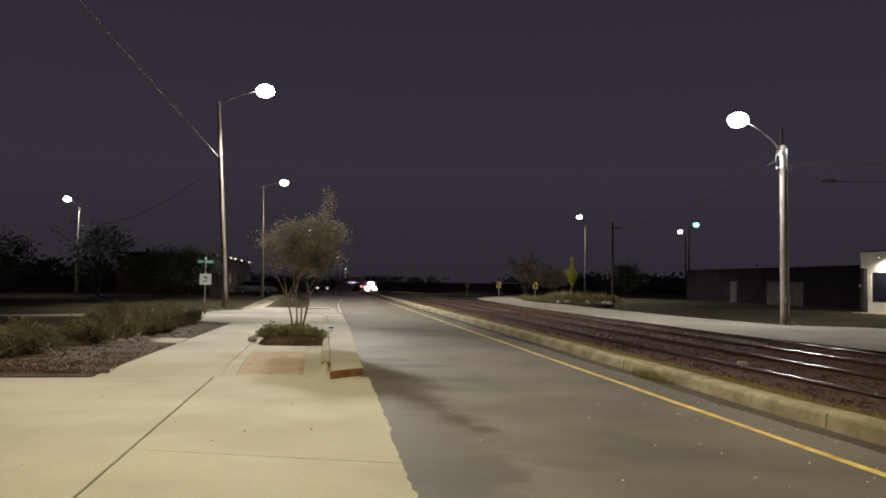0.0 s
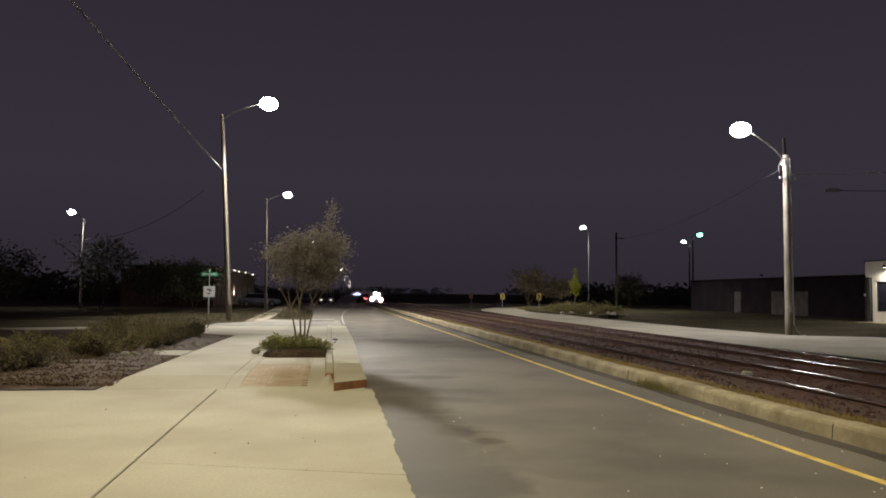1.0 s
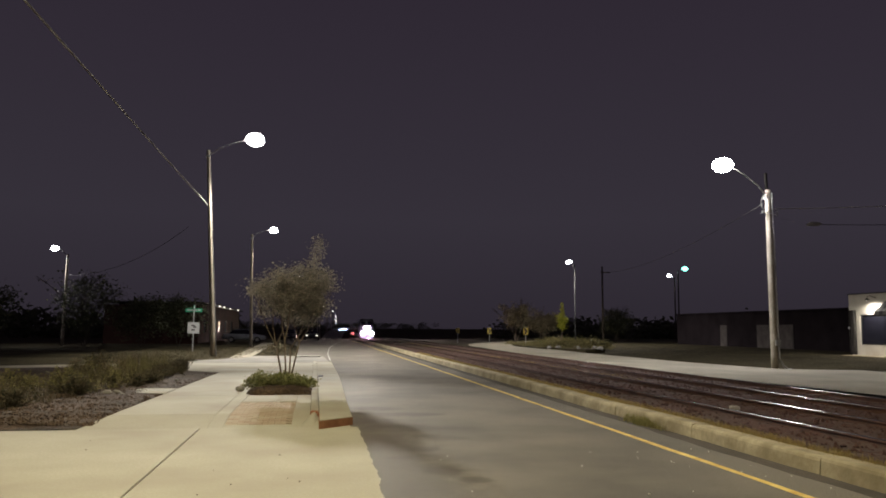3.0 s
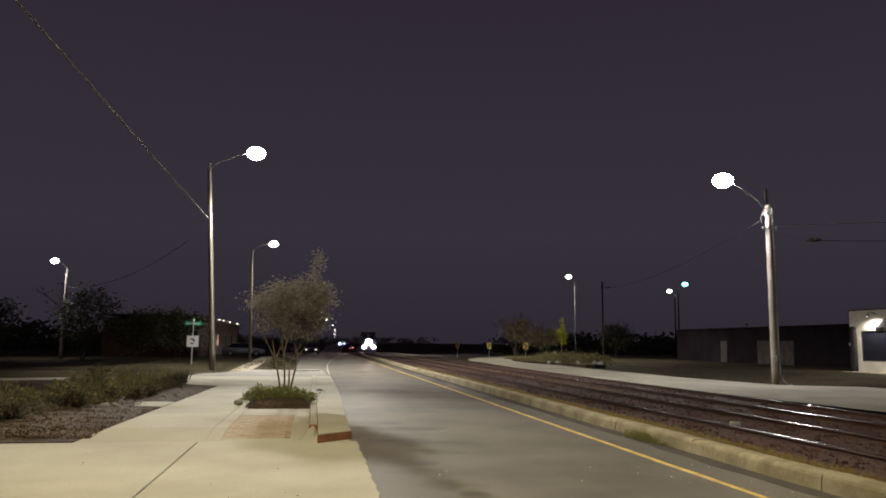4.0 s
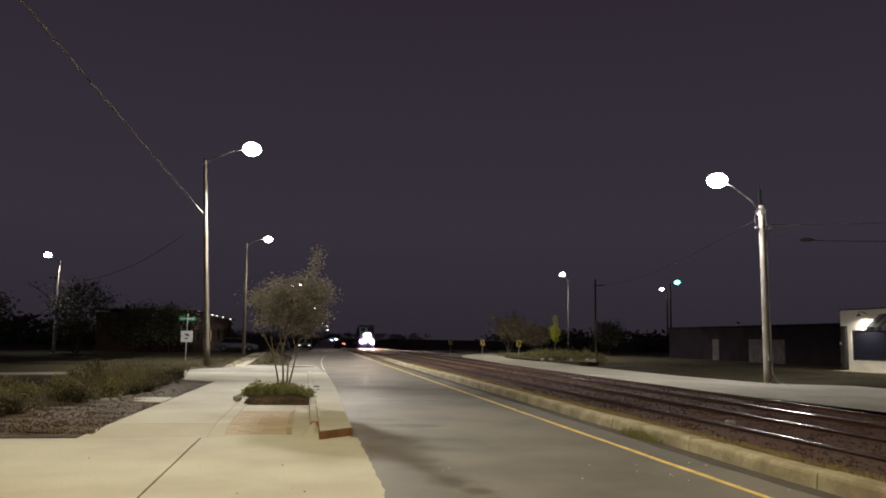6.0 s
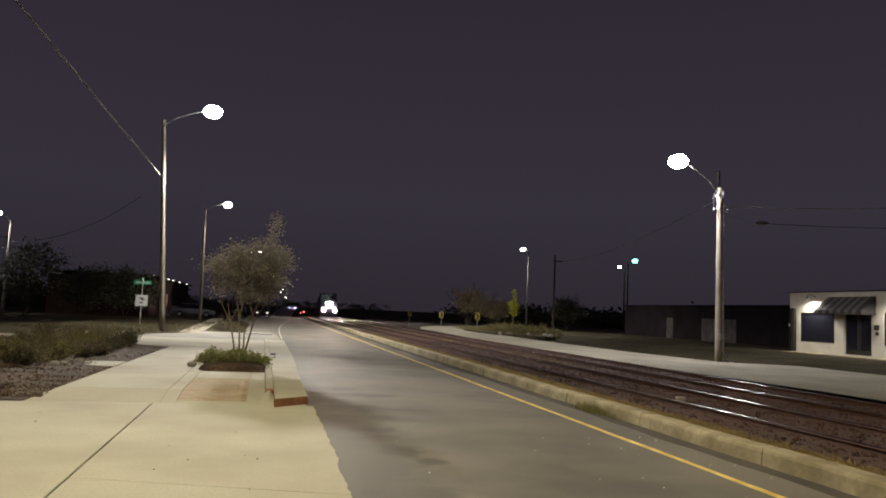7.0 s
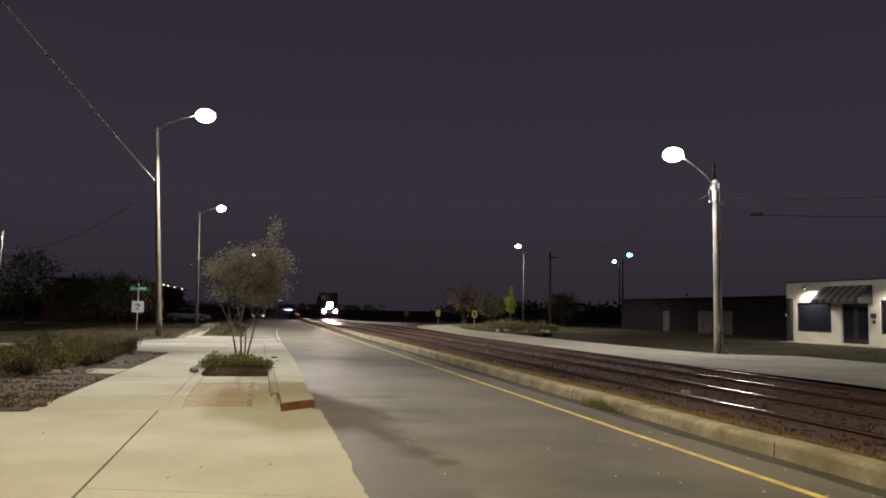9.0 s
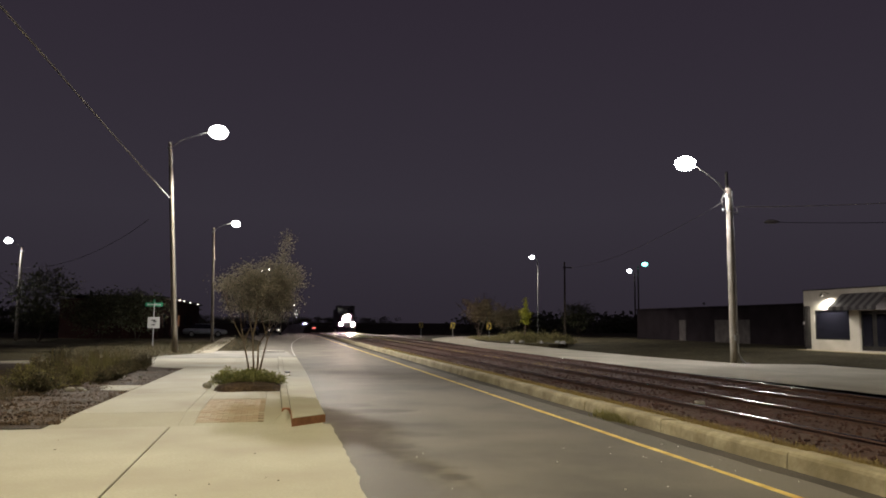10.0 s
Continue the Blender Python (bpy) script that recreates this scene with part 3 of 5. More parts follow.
def build_lane():
    """The pale gravel lane beyond the tracks, curving away round the island."""
    bm = bmesh.new()
    mids = [(17.3, -25, 8.0), (17.3, -10, 8.0), (17.2, 5, 8.0), (17.15, 16, 8.0), (16.8, 22, 8.4), (16.65, 25.3, 8.6), (15.4, 26.4, 6.1), (15.05, 29, 5.6), (14.9, 34, 5.1), (14.8, 40, 4.7), (15.0, 48, 4.7), (15.3, 55, 4.6), (15.6, 60, 4.6), (16.0, 66, 4.8), (17.3, 73, 5.0), (19.8, 80, 5.0), (23.5, 86, 5.0), (29, 91, 5.0), (37, 94, 5.0), (60, 96, 5.0)]
    rows = []
    rng = random.Random(8)
    for i, (x, y, w) in enumerate(mids):
        p0, p1 = Vector(mids[max(i - 1, 0)][:2]), Vector(mids[min(i + 1, len(mids) - 1)][:2])
        d = (p1 - p0).normalized()
        n = Vector((d.y, -d.x))
        rows.append([bm.verts.new((x + n.x * s * (w / 2 + rng.uniform(-0.15, 0.15)), y + n.y * s * (w / 2), gz(x, y) * 0.3 + 0.125)) for s in (-1, -0.4, 0.3, 1)])
    for a, b in zip(rows, rows[1:]):
        for k in range(3):
            bm.faces.new((a[k], a[k + 1], b[k + 1], b[k]))
    tagged(link("lane", bm, M_LANE), "pale packed gravel lane beside the tracks", "lane", kind="structure")
    bm = bmesh.new()
    n = 26
    ring = []
    for k in range(n):
        a = 2 * math.pi * k / n
        ring.append((20.3 + 3.0 * math.cos(a) + 0.9 * math.sin(a), 63.5 + 11.5 * math.sin(a)))
    sheet(bm, ring, 0.22, 0.3)
    tagged(link("island", bm, M_GROUND), "raised earth island planted with low shrubs", "traffic island", kind="structure")


build_ground()
build_road()
build_ballast()
build_kerb_right()
build_lane()
build_pavement()
build_kerb_near()
for _cx in TRACKS:
    build_track(_cx)


# ---------------------------------------------------------------- poles and lamps
def lamp_light(name, x, y, z, watts, colour, size=0.25, cone=165, tilt=0.0, ahead=0.0, blend=0.5):
    d = bpy.data.lights.new(name, "SPOT")
    d.energy, d.color, d.shadow_soft_size = watts, colour, size
    d.spot_size, d.spot_blend = radians(cone), blend
    ob = new(name, d)
    ob.matrix_basis = pose(x, y, z, ahead, -tilt, 0)
    return ob


def lamp_head(root, at, toward, glass, big=1.0):
    """A cobra-head luminaire at the end of its arm: housing, glass bowl and photocell."""
    a, d = Vector(at), Vector(toward).normalized()
    yaw = math.degrees(math.atan2(d.y, d.x))
    m = Matrix.Translation(a) @ pose(0, 0, 0, 0, -4, yaw)
    bm = bmesh.new()
    prof = [(-0.32, 0.05, 0.06), (-0.2, 0.11, 0.09), (0.05, 0.17, 0.12), (0.3, 0.17, 0.1), (0.46, 0.09, 0.05)]
    rings = []
    for x, w, h in prof:
        rings.append([bm.verts.new(m @ Vector((x, w * math.cos(t), max(-0.02, h * math.sin(t)) + 0.05))) for t in [2 * math.pi * k / 12 for k in range(12)]])
    for r, q in zip(rings, rings[1:]):
        for k in range(12):
            bm.faces.new((r[k], r[(k + 1) % 12], q[(k + 1) % 12], q[k]))
    bm.faces.new(rings[0])
    bm.faces.new(rings[-1][::-1])
    bmesh.ops.recalc_face_normals(bm, faces=bm.faces[:])
    head = part("lamp_housing", bm, M_GALV, root)
    bm = bmesh.new()
    ball(bm, m @ Vector((0.14, 0, -0.02)), (0.36 * big, 0.36 * big, 0.26 * big), 3)
    bowl = part("lamp_glass", bm, glass, head, "glowing glass bowl", True)
    bowl.visible_shadow = False
    bm = bmesh.new()
    c = m @ Vector((0.05, 0, 0.16))
    tube(bm, [c, c + Vector((0, 0, 0.1))], 0.05, 8)
    part("photocell", bm, M_BLACK, head)


def street_lamp(x, y, top, arm, lean=(0, 0), r0=0.17, r1=0.11, glass=M_LAMP, base_z=0.0, label="", big=1.0, pole_material=None, group="street lamps", seg=14):
    """A pole with a curved arm and a lamp head. arm: where the head is, from the pole's top."""
    root = thing("street_lamp", x, y, base_z, label or "tall weathered wooden pole with a lit street lamp on an arm", "street lamp", group)
    bm = bmesh.new()
    n = 10
    tube(bm, [(lean[0] * t, lean[1] * t, -0.25 + (top + 0.25) * t) for t in steps(0, 1, n)], [r0 + (r1 - r0) * t for t in steps(0, 1, n)], seg)
    pole = part("pole", bm, pole_material or M_POLE, root, "", True)
    bm = bmesh.new()
    a = Vector((lean[0], lean[1], top - 0.35))
    b = Vector((lean[0] + arm[0], lean[1] + arm[1], top + arm[2]))
    tube(bm, [a, a.lerp(b, 0.25) + Vector((0, 0, 0.22)), a.lerp(b, 0.6) + Vector((0, 0, 0.2)), b + Vector((0, 0, 0.06))], 0.03, 8)
    part("arm", bm, M_GALV, root, "", True)
    bm = bmesh.new()
    box(bm, lean[0] - r1 - 0.02, lean[0] + r1 + 0.02, lean[1] - r1 - 0.02, lean[1] + r1 + 0.02, top - 0.42, top - 0.3, 0.01)
    part("arm_bracket", bm, M_GALV, root)
    lamp_head(root, b, (arm[0], arm[1], 0), glass, big)
    return root, pole


# the tall pole by the crossing
LP = (-5.62, 45.0)
lp, _ = street_lamp(LP[0], LP[1], 11.9, (2.5, -0.1, 0.72), (-0.72, 0), 0.15, 0.10, label="tall leaning wooden pole with a bright street lamp", big=1.5, base_z=-0.05)
lamp_light("lamp_by_crossing", LP[0] - 0.55 + 2.5, LP[1] - 0.1, 12.25, STREET_W, WHITE_LIGHT, 0.22, 134, 17)
lamp_light("lamp_by_crossing_throw", LP[0] - 0.72 + 2.65, LP[1] - 0.1, 12.25, FORWARD_W, WHITE_LIGHT, 0.18, 36, 16, -72, 0.8)
bm = bmesh.new()
tube(bm, [(-0.40, 0, 8.85), (-0.62, -0.02, 8.9), (-0.62, -0.02, 8.7)], 0.03, 6)
part("wire_hook", bm, M_GALV, lp)
bm = bmesh.new()
tube(bm, [(0.165, -0.03, 0), (-0.03, -0.03, 3.0), (-0.33, -0.03, 7.5), (-0.59, -0.03, 11.4)], 0.02, 6)
part("conduit", bm, M_GALV, lp)

p2, _ = street_lamp(-5.36, 67.5, 9.7, (1.68, 0, 0.38), (-0.2, 0), 0.14, 0.09)
lamp_light("lamp_second", -3.3, 67.5, 9.85, 2200, WHITE_LIGHT, 0.25, 136, 8)
p3, _ = street_lamp(-21.3, 70.0, 7.8, (-0.75, -0.6, 0.45), (0.05, 0), 0.15, 0.1, M_LAMP_COOL, label="wooden pole with a small cool-white area lamp", big=0.9)
lamp_light("lamp_third", -22.1, 69.4, 8.0, 900, COOL_LIGHT, 0.25, 130)

# the pole across the tracks
RP = (19.05, 29.4)
rp, _ = street_lamp(RP[0], RP[1], 7.75, (-1.82, 0.2, 1.08), (0.36, 0.6), 0.145, 0.12, label="weathered wooden pole with a lamp arm, conduit and cables", big=1.25, base_z=0.0)
lamp_light("lamp_across_tracks", 17.4, 30.2, 8.35, RIGHT_W, COOL_LIGHT, 0.3, 158)
bm = bmesh.new()
tube(bm, [(0.33, 0.63, 7.70), (0.31, 0.63, 8.5)], [0.07, 0.06], 10)
part("mast_top", bm, M_TRIM, rp, "grey steel mast on the pole's head")
bm = bmesh.new()
pts = [(0.46, 0.47, 7.6), (0.34, 0.22, 4.0), (0.21, 0.0, 1.4), (0.19, -0.08, 0.5), (0.30, -0.16, 0.18), (0.44, -0.25, 0.03), (0.55, -0.32, 0.06)]
tube(bm, pts, 0.035, 8)
part("conduit", bm, M_GALV, rp, "grey conduit bent out at the foot")
bm = bmesh.new()
tube(bm, [(0.26, 0.52, 7.62), (0.06, 0.48, 7.48), (-0.06, 0.46, 7.2), (-0.03, 0.46, 6.95), (0.12, 0.46, 6.78), (0.21, 0.45, 6.3), (0.20, 0.42, 5.6)], 0.022, 6)
part("cable_loop", bm, M_CABLE, rp)
bm = bmesh.new()
tube(bm, [(-0.08, 0.38, 6.78), (0.66, 0.38, 6.60)], 0.025, 6)
for xx in (-0.06, 0.62):
    tube(bm, [(xx, 0.38, 6.68), (xx, 0.38, 6.80)], 0.035, 8)
part("insulator_bracket", bm, M_GALV, rp)
bm = bmesh.new()
box(bm, -0.03, 0.17, -0.2, -0.13, 1.0, 1.25, 0.01)
part("pole_box", bm, M_GALV, rp)

street_lamp(24.6, 70.0, 7.7, (-0.55, -0.2, 0.25), (0, 0), 0.055, 0.04, M_LAMP_COOL, pole_material=M_BLACK, label="slim dark pole with a small white lamp", big=0.75, base_z=0.15)
lamp_light("lamp_island", 23.1, 68.4, 7.75, 6500, WHITE_LIGHT, 0.25, 164)
street_lamp(57.2, 113.6, 10.9, (0.95, -0.2, 0.3), (0, 0), 0.15, 0.1, M_LAMP_GREEN, pole_material=M_DARKBARK, label="distant pole with a green-tinted mercury lamp", big=1.35, base_z=0.25, seg=8)
street_lamp(57.0, 114.4, 9.8, (-0.9, -0.2, 0.3), (0, 0), 0.15, 0.1, M_LAMP_COOL, pole_material=M_DARKBARK, label="distant pole with a white lamp", big=1.0, base_z=0.25, seg=8)
street_lamp(62.2, 120.0, 3.5, (-0.2, -0.2, 0.1), (0, 0), 0.08, 0.06, M_LAMP_ORANGE, label="distant low orange lamp on a post", big=0.5, base_z=0.2, seg=8)
# the lamp over the apron, beside the camera
street_lamp(-7.65, 6.5, 12.0, (6.3, 0.8, 0.6), (0, 0), 0.18, 0.11, glow("lamp_glass_warm", (1.0, 0.8, 0.42), 40), label="wooden pole with a warm sodium street lamp")
lamp_light("lamp_over_apron", -1.15, 7.4, 12.3, NEAR_W, WARM_LIGHT, 0.3, 156, 13)

# the far row along the street
for fx, fy, fz, b in ((-1.18, 102.5, 8.57, 1.0), (-2.28, 105.8, 8.53, 0.6), (1.44, 177.6, 8.39, 1.1), (0.42, 180.8, 8.36, 0.6), (3.37, 226, 8.28, 0.9), (2.74, 242.6, 8.21, 0.7), (6.75, 301, 8.1, 0.9), (7.2, 368, 7.9, 0.9), (10.85, 414, 7.82, 1.0), (13.7, 552, 7.43, 1.1), (15.8, 585, 7.37, 1.2), (17.95, 700, 5.9, 1.5)):
    street_lamp(fx - 1.9, fy, fz - gy(fy) - 0.35, (1.75, 0, 0.35), (0, 0), 0.15, 0.1, M_LAMP_FAR, base_z=gy(fy), label="distant street lamp on a pole", big=0.5 * b, seg=8, group="far street lamps")


# ---------------------------------------------------------------- utility pole and wires
up = thing("utility_pole", 31.3, 80.0, 0.2, "bare wooden utility pole carrying cables", "utility pole")
bm = bmesh.new()
tube(bm, [(0, 0, -0.3), (0, 0, 8.4)], [0.13, 0.09], 10)
part("pole", bm, M_DARKBARK, up, "", True)
bm = bmesh.new()
box(bm, -0.2, 0.9, -0.05, 0.05, 7.7, 7.82, 0.01)
part("crossarm", bm, M_DARKBARK, up)


def wire(name, a, b, sag, r, label, material=M_CABLE):
    bm = bmesh.new()
    cable(bm, a, b, sag, r)
    return tagged(link(name, bm, material, True), label, "cable")


wire("overhead_cable", (-6.25, 44.98, 8.62), (-7.74, 6.5, 10.17), 0.05, 0.033, "pale overhead cable slung from the leaning pole", M_PALE_CABLE)
wire("overhead_cable", (19.5, 29.9, 6.9), (45.0, 29.9, 9.75), 0.45, 0.016, "thin overhead service cable from the wooden pole", M_PALE_CABLE)
wire("overhead_cable", (31.4, 80.0, 7.95), (19.45, 30.0, 7.3), 0.8, 0.010, "thin overhead cable from the utility pole to the lamp pole")
wire("overhead_cable", (-21.2, 70.0, 6.0), (-10.0, 62.0, 9.5), 1.0, 0.018, "thin overhead cable from the lamp pole")
_sp = thing("overhead_cable", 0, 0, 0, "thin overhead cable with a grey splice closure", "cable")
bm = bmesh.new()
cable(bm, (28.6, 40, 7.85), (52.0, 40, 9.4), 0.3, 0.018)
part("strand", bm, M_CABLE, _sp)
bm = bmesh.new()
tube(bm, [(28.3, 40, 7.82), (28.6, 40, 7.88), (29.0, 40, 7.9), (29.3, 40, 7.9)], [0.05, 0.13, 0.12, 0.03], 8)
part("splice", bm, M_STONE, _sp, "grey splice closure")
bm = bmesh.new()
tube(bm, [(28.3, 40, 7.82), (19.45, 29.9, 6.6)], 0.004, 5)
part("strand", bm, M_CABLE, _sp)


# ---------------------------------------------------------------- plants
def branch(bm, tips, p, d, length, r, depth, rng, droop=0.0):
    q = p + d * length
    mid = p + d * length * 0.5 + Vector((rng.uniform(-1, 1), rng.uniform(-1, 1), 0)) * 0.05 * length
    tube(bm, [p, mid, q], [r, r * 0.85, r * 0.65], 6, depth == 0)
    if depth == 0:
        tips.append(q)
        return
    for k in range(rng.choice((2, 3))):
        a = Vector((rng.uniform(-1, 1), rng.uniform(-1, 1), rng.uniform(-0.25, 0.6) - droop))
        branch(bm, tips, q, (d + 0.75 * a).normalized(), length * rng.uniform(0.62, 0.82), r * 0.62, depth - 1, rng, droop)
    tips.append(q)


def tree(name, x, y, z, stems, height, crown, leaves, leaf, material, bark, seed, label, spread=0.22, category="tree", depth=3, lean_out=0.35, group="", shift=0.0):
    """A tree of several tapered stems, forking limbs and a crown of single leaves. crown: its half sizes and the height of its middle."""
    rng = random.Random(seed)
    root = thing(name, x, y, z, label, category, group)
    bm = bmesh.new()
    tips = []
    for k in range(stems):
        a = 2 * math.pi * (k + rng.uniform(-0.25, 0.25)) / stems
        out = lean_out * rng.uniform(0.6, 1.2) if stems > 1 else 0.03
        d = Vector((math.cos(a) * out, math.sin(a) * out, 1)).normalized()
        base = Vector((0.07 * math.cos(a), 0.07 * math.sin(a), -0.1)) if stems > 1 else Vector((0, 0, -0.1))
        branch(bm, tips, base, d, height * rng.uniform(0.36, 0.46), height * (0.0095 if stems > 1 else 0.022), depth, rng)
    part("trunk", bm, bark, root, "", True)
    nrng = np.random.default_rng(seed)
    c = np.array([shift, 0, crown[3]])
    u = nrng.normal(0, 1, (90, 3))
    u /= np.linalg.norm(u, axis=1, keepdims=True)
    u *= nrng.uniform(0.25, 1.0, (90, 1)) ** 0.6
    centres = [tuple(c + v * crown[:3]) for v in u] + [tuple(t) for t in tips if abs(t.x) < crown[0] * 1.1 and abs(t.z - crown[3]) < crown[2] * 1.1]
    scatter_leaves("crown", centres, (spread, spread, spread * 0.8), leaves, leaf, nrng, material, root)
    return root


tree("street_tree", -0.69, 19.6, 0.1, 4, 2.8, (0.98, 0.95, 0.64, 2.30), 15000, 0.034, M_LEAF_TREE, M_BARK, 11, "small multi-stemmed street tree with sparse brown leaves", 0.13, lean_out=0.22, depth=2, shift=0.12)
_st = scene.objects["street_tree"]
bm = bmesh.new()
tube(bm, [(0.3, 0, 2.2), (0.62, 0, 3.0), (0.74, 0, 3.75)], [0.012, 0.008, 0.003], 5)
part("shoot", bm, M_BARK, _st)
tagged(scatter_leaves("shoot_leaves", [(0.55, 0, 2.9), (0.65, 0, 3.15), (0.68, 0, 3.3), (0.74, 0, 3.5), (0.76, 0, 3.7), (0.95, 0, 2.85)], (0.1, 0.1, 0.09), 700, 0.034, np.random.default_rng(2), M_LEAF_TREE, _st), kind="stuff")
bm = bmesh.new()
for q in ((1.0, 0.1, 2.78), (0.82, -0.2, 2.95), (1.02, 0.0, 2.5), (0.45, 0.2, 3.0)):
    tube(bm, [(0.25, 0, 1.9), (0.6 * q[0], 0.6 * q[1], 0.85 * q[2]), q], [0.011, 0.008, 0.003], 5)
part("limb", bm, M_BARK, _st)
tagged(scatter_leaves("outer_leaves", [(0.62, 0.2, 2.72), (0.78, -0.2, 2.9), (0.98, 0.1, 2.8), (0.82, 0, 2.58), (1.0, 0.1, 2.52), (0.5, 0, 2.95), (0.92, 0.3, 2.66), (0.72, -0.3, 2.45), (0.25, 0.1, 2.98)], (0.15, 0.15, 0.09), 2000, 0.034, np.random.default_rng(6), M_LEAF_TREE, _st), kind="stuff")
# trees farther along the street
tree("street_tree", -4.0, 105.0, 0.0, 3, 7.6, (3.0, 2.4, 2.2, 5.0), 4000, 0.14, M_LEAF_DARK, M_DARKBARK, 14, "dark street tree beside parked cars", 0.5)
tree("street_tree", -3.0, 140.0, gy(140), 3, 8.0, (3.6, 2.4, 2.6, 5.0), 4000, 0.16, M_LEAF_DARK, M_DARKBARK, 15, "dark street tree far down the road", 0.5)


def shrub(name, x, y, z, size, count, leaf, material, seed, label, up=0.4, spread=0.09, group="", shape=1.0, twigs=9):
    rng = np.random.default_rng(seed)
    root = thing(name, x, y, z, label, "shrub", group)
    bm = bmesh.new()
    for k in range(twigs):
        a = rng.uniform(0, 6.28)
        r = rng.uniform(0.2, 0.75)
        tube(bm, [(0.1 * r * math.cos(a), 0.1 * r * math.sin(a), -0.05), (r * size[0] * math.cos(a), r * size[1] * math.sin(a), size[2] * rng.uniform(0.5, 0.95))], [0.012, 0.005], 5)
    part("bush_stem", bm, M_DARKBARK, root)
    u = rng.uniform(-1, 1, (70, 3))
    u = u[(u[:, 0] ** 2 + u[:, 1] ** 2) < 1]
    h = (0.25 + 0.7 * rng.random(len(u))) * (1 - 0.45 * shape * (u[:, 0] ** 2 + u[:, 1] ** 2))
    centres = np.stack([u[:, 0] * size[0], u[:, 1] * size[1], h * size[2]], 1)
    scatter_leaves("foliage", centres, (spread, spread, spread), count, leaf, rng, material, root, 0.6, up)
    return root


# the planter round the tree
bm = bmesh.new()
rings = []
for zz, s in ((0.09, 1.0), (0.19, 0.86), (0.26, 0.6), (0.28, 0.2)):
    rings.append([bm.verts.new((-0.74 + s * 0.80 * max(-1, min(1, 1.25 * math.cos(a))), 18.86 + s * 1.0 * max(-1, min(1, 1.25 * math.sin(a))), zz + 0.03 * noise.noise((3 * math.cos(a), 3 * math.sin(a), zz)))) for a in [2 * math.pi * k / 28 for k in range(28)]])
for a, b in zip(rings, rings[1:]):
    for k in range(28):
        bm.faces.new((a[k], a[(k + 1) % 28], b[(k + 1) % 28], b[k]))
bm.faces.new(rings[-1])
tagged(link("planter_mulch", bm, M_MULCH), "mounded bark mulch in the tree pit", "mulch", kind="structure")
_r = random.Random(21)
for k in range(11):
    sx, sy = -1.30 + 0.225 * (k % 6) + _r.uniform(-0.05, 0.05), (18.72 if k < 6 else 19.45) + _r.uniform(-0.12, 0.12)
    shrub("boxwood_shrub", sx, sy, 0.2, (0.25, 0.28, 0.24 + _r.uniform(-0.05, 0.06)), 800, 0.033, M_LEAF_SHRUB, 30 + k, "low glossy green shrub in the tree pit", 0.5, 0.05, "planter shrubs", 0.8)
bm = bmesh.new()
ball(bm, (-1.70, 18.9, 0.16), (0.12, 0.1, 0.08), 2)
for v in bm.verts:
    v.co += 0.03 * Vector((noise.noise(9 * v.co), noise.noise(9 * v.co + Vector((5, 0, 0))), 0))
tagged(link("stone", bm, M_STONE), "pale stone lying against the planter", "stone")

# the planting bed
bm = bmesh.new()
_rows = []
for _y in [12.9, 13.0, 13.3, 13.7] + steps(14.2, 27.0, 32) + [28.0, 29.4]:
    _xr = (-3.665 + 0.24 * min(1.0, (_y - 12.9) / 1.1) + 0.0225 * max(0.0, _y - 14)) if _y <= 27 else (-4.2 if _y < 28.5 else -5.25)
    _row = []
    for _k in range(36):
        _x = _xr - 26.0 * (_k / 35) ** 1.6
        _z = 0.014 + 0.075 * smooth((_y - 12.95) / 1.2) + (0.03 * noise.noise((_x * 2.5, _y * 2.5, 0)) + 0.05 * smooth((_xr - _x) / 1.5)) * smooth((_y - 12.95) / 0.6) * (1 if _k else 0)
        _row.append(bm.verts.new((_x, _y, _z)))
    _rows.append(_row)
for _a, _b in zip(_rows, _rows[1:]):
    for _k in range(35):
        bm.faces.new((_a[_k + 1], _a[_k], _b[_k], _b[_k + 1]))
tagged(link("mulch_bed", bm, M_MULCH), "brown mulch border of the planting bed", "mulch", kind="structure")


def arching_shrub(x, y, z, reach, height, stems, leaf, material, seed, label):
    """A straggly shrub: stems that rise from one root and arch outwards, with leaves along their outer halves."""
    rng = np.random.default_rng(seed)
    root = thing("bed_shrub", x, y, z, label, "shrub", "bed shrubs")
    bm = bmesh.new()
    centres = []
    for k in range(stems):
        a = rng.uniform(0, 2 * math.pi)
        d = reach * rng.uniform(0.15, 1.0)
        h = height * rng.uniform(0.55, 1.12) * (1 - 0.35 * (d / reach) ** 2)
        pts = [Vector((d * math.cos(a) * t ** 1.5, d * math.sin(a) * t ** 1.5, -0.04 + (h + 0.04) * (1.35 * t - 0.35 * t * t))) for t in (0.0, 0.35, 0.7, 1.0)]
        tube(bm, pts, [0.009, 0.007, 0.005, 0.002], 5)
        for t in rng.uniform(0.3, 1.0, 9):
            i = min(2, int(t * 3))
            centres.append(tuple(pts[i].lerp(pts[i + 1], t * 3 - i)))
    part("bush_stem", bm, M_DARKBARK, root)
    scatter_leaves("foliage", centres, (0.045, 0.045, 0.05), 34 * stems, leaf, rng, material, root, 0.9, 0.5, 2.0)
    return root


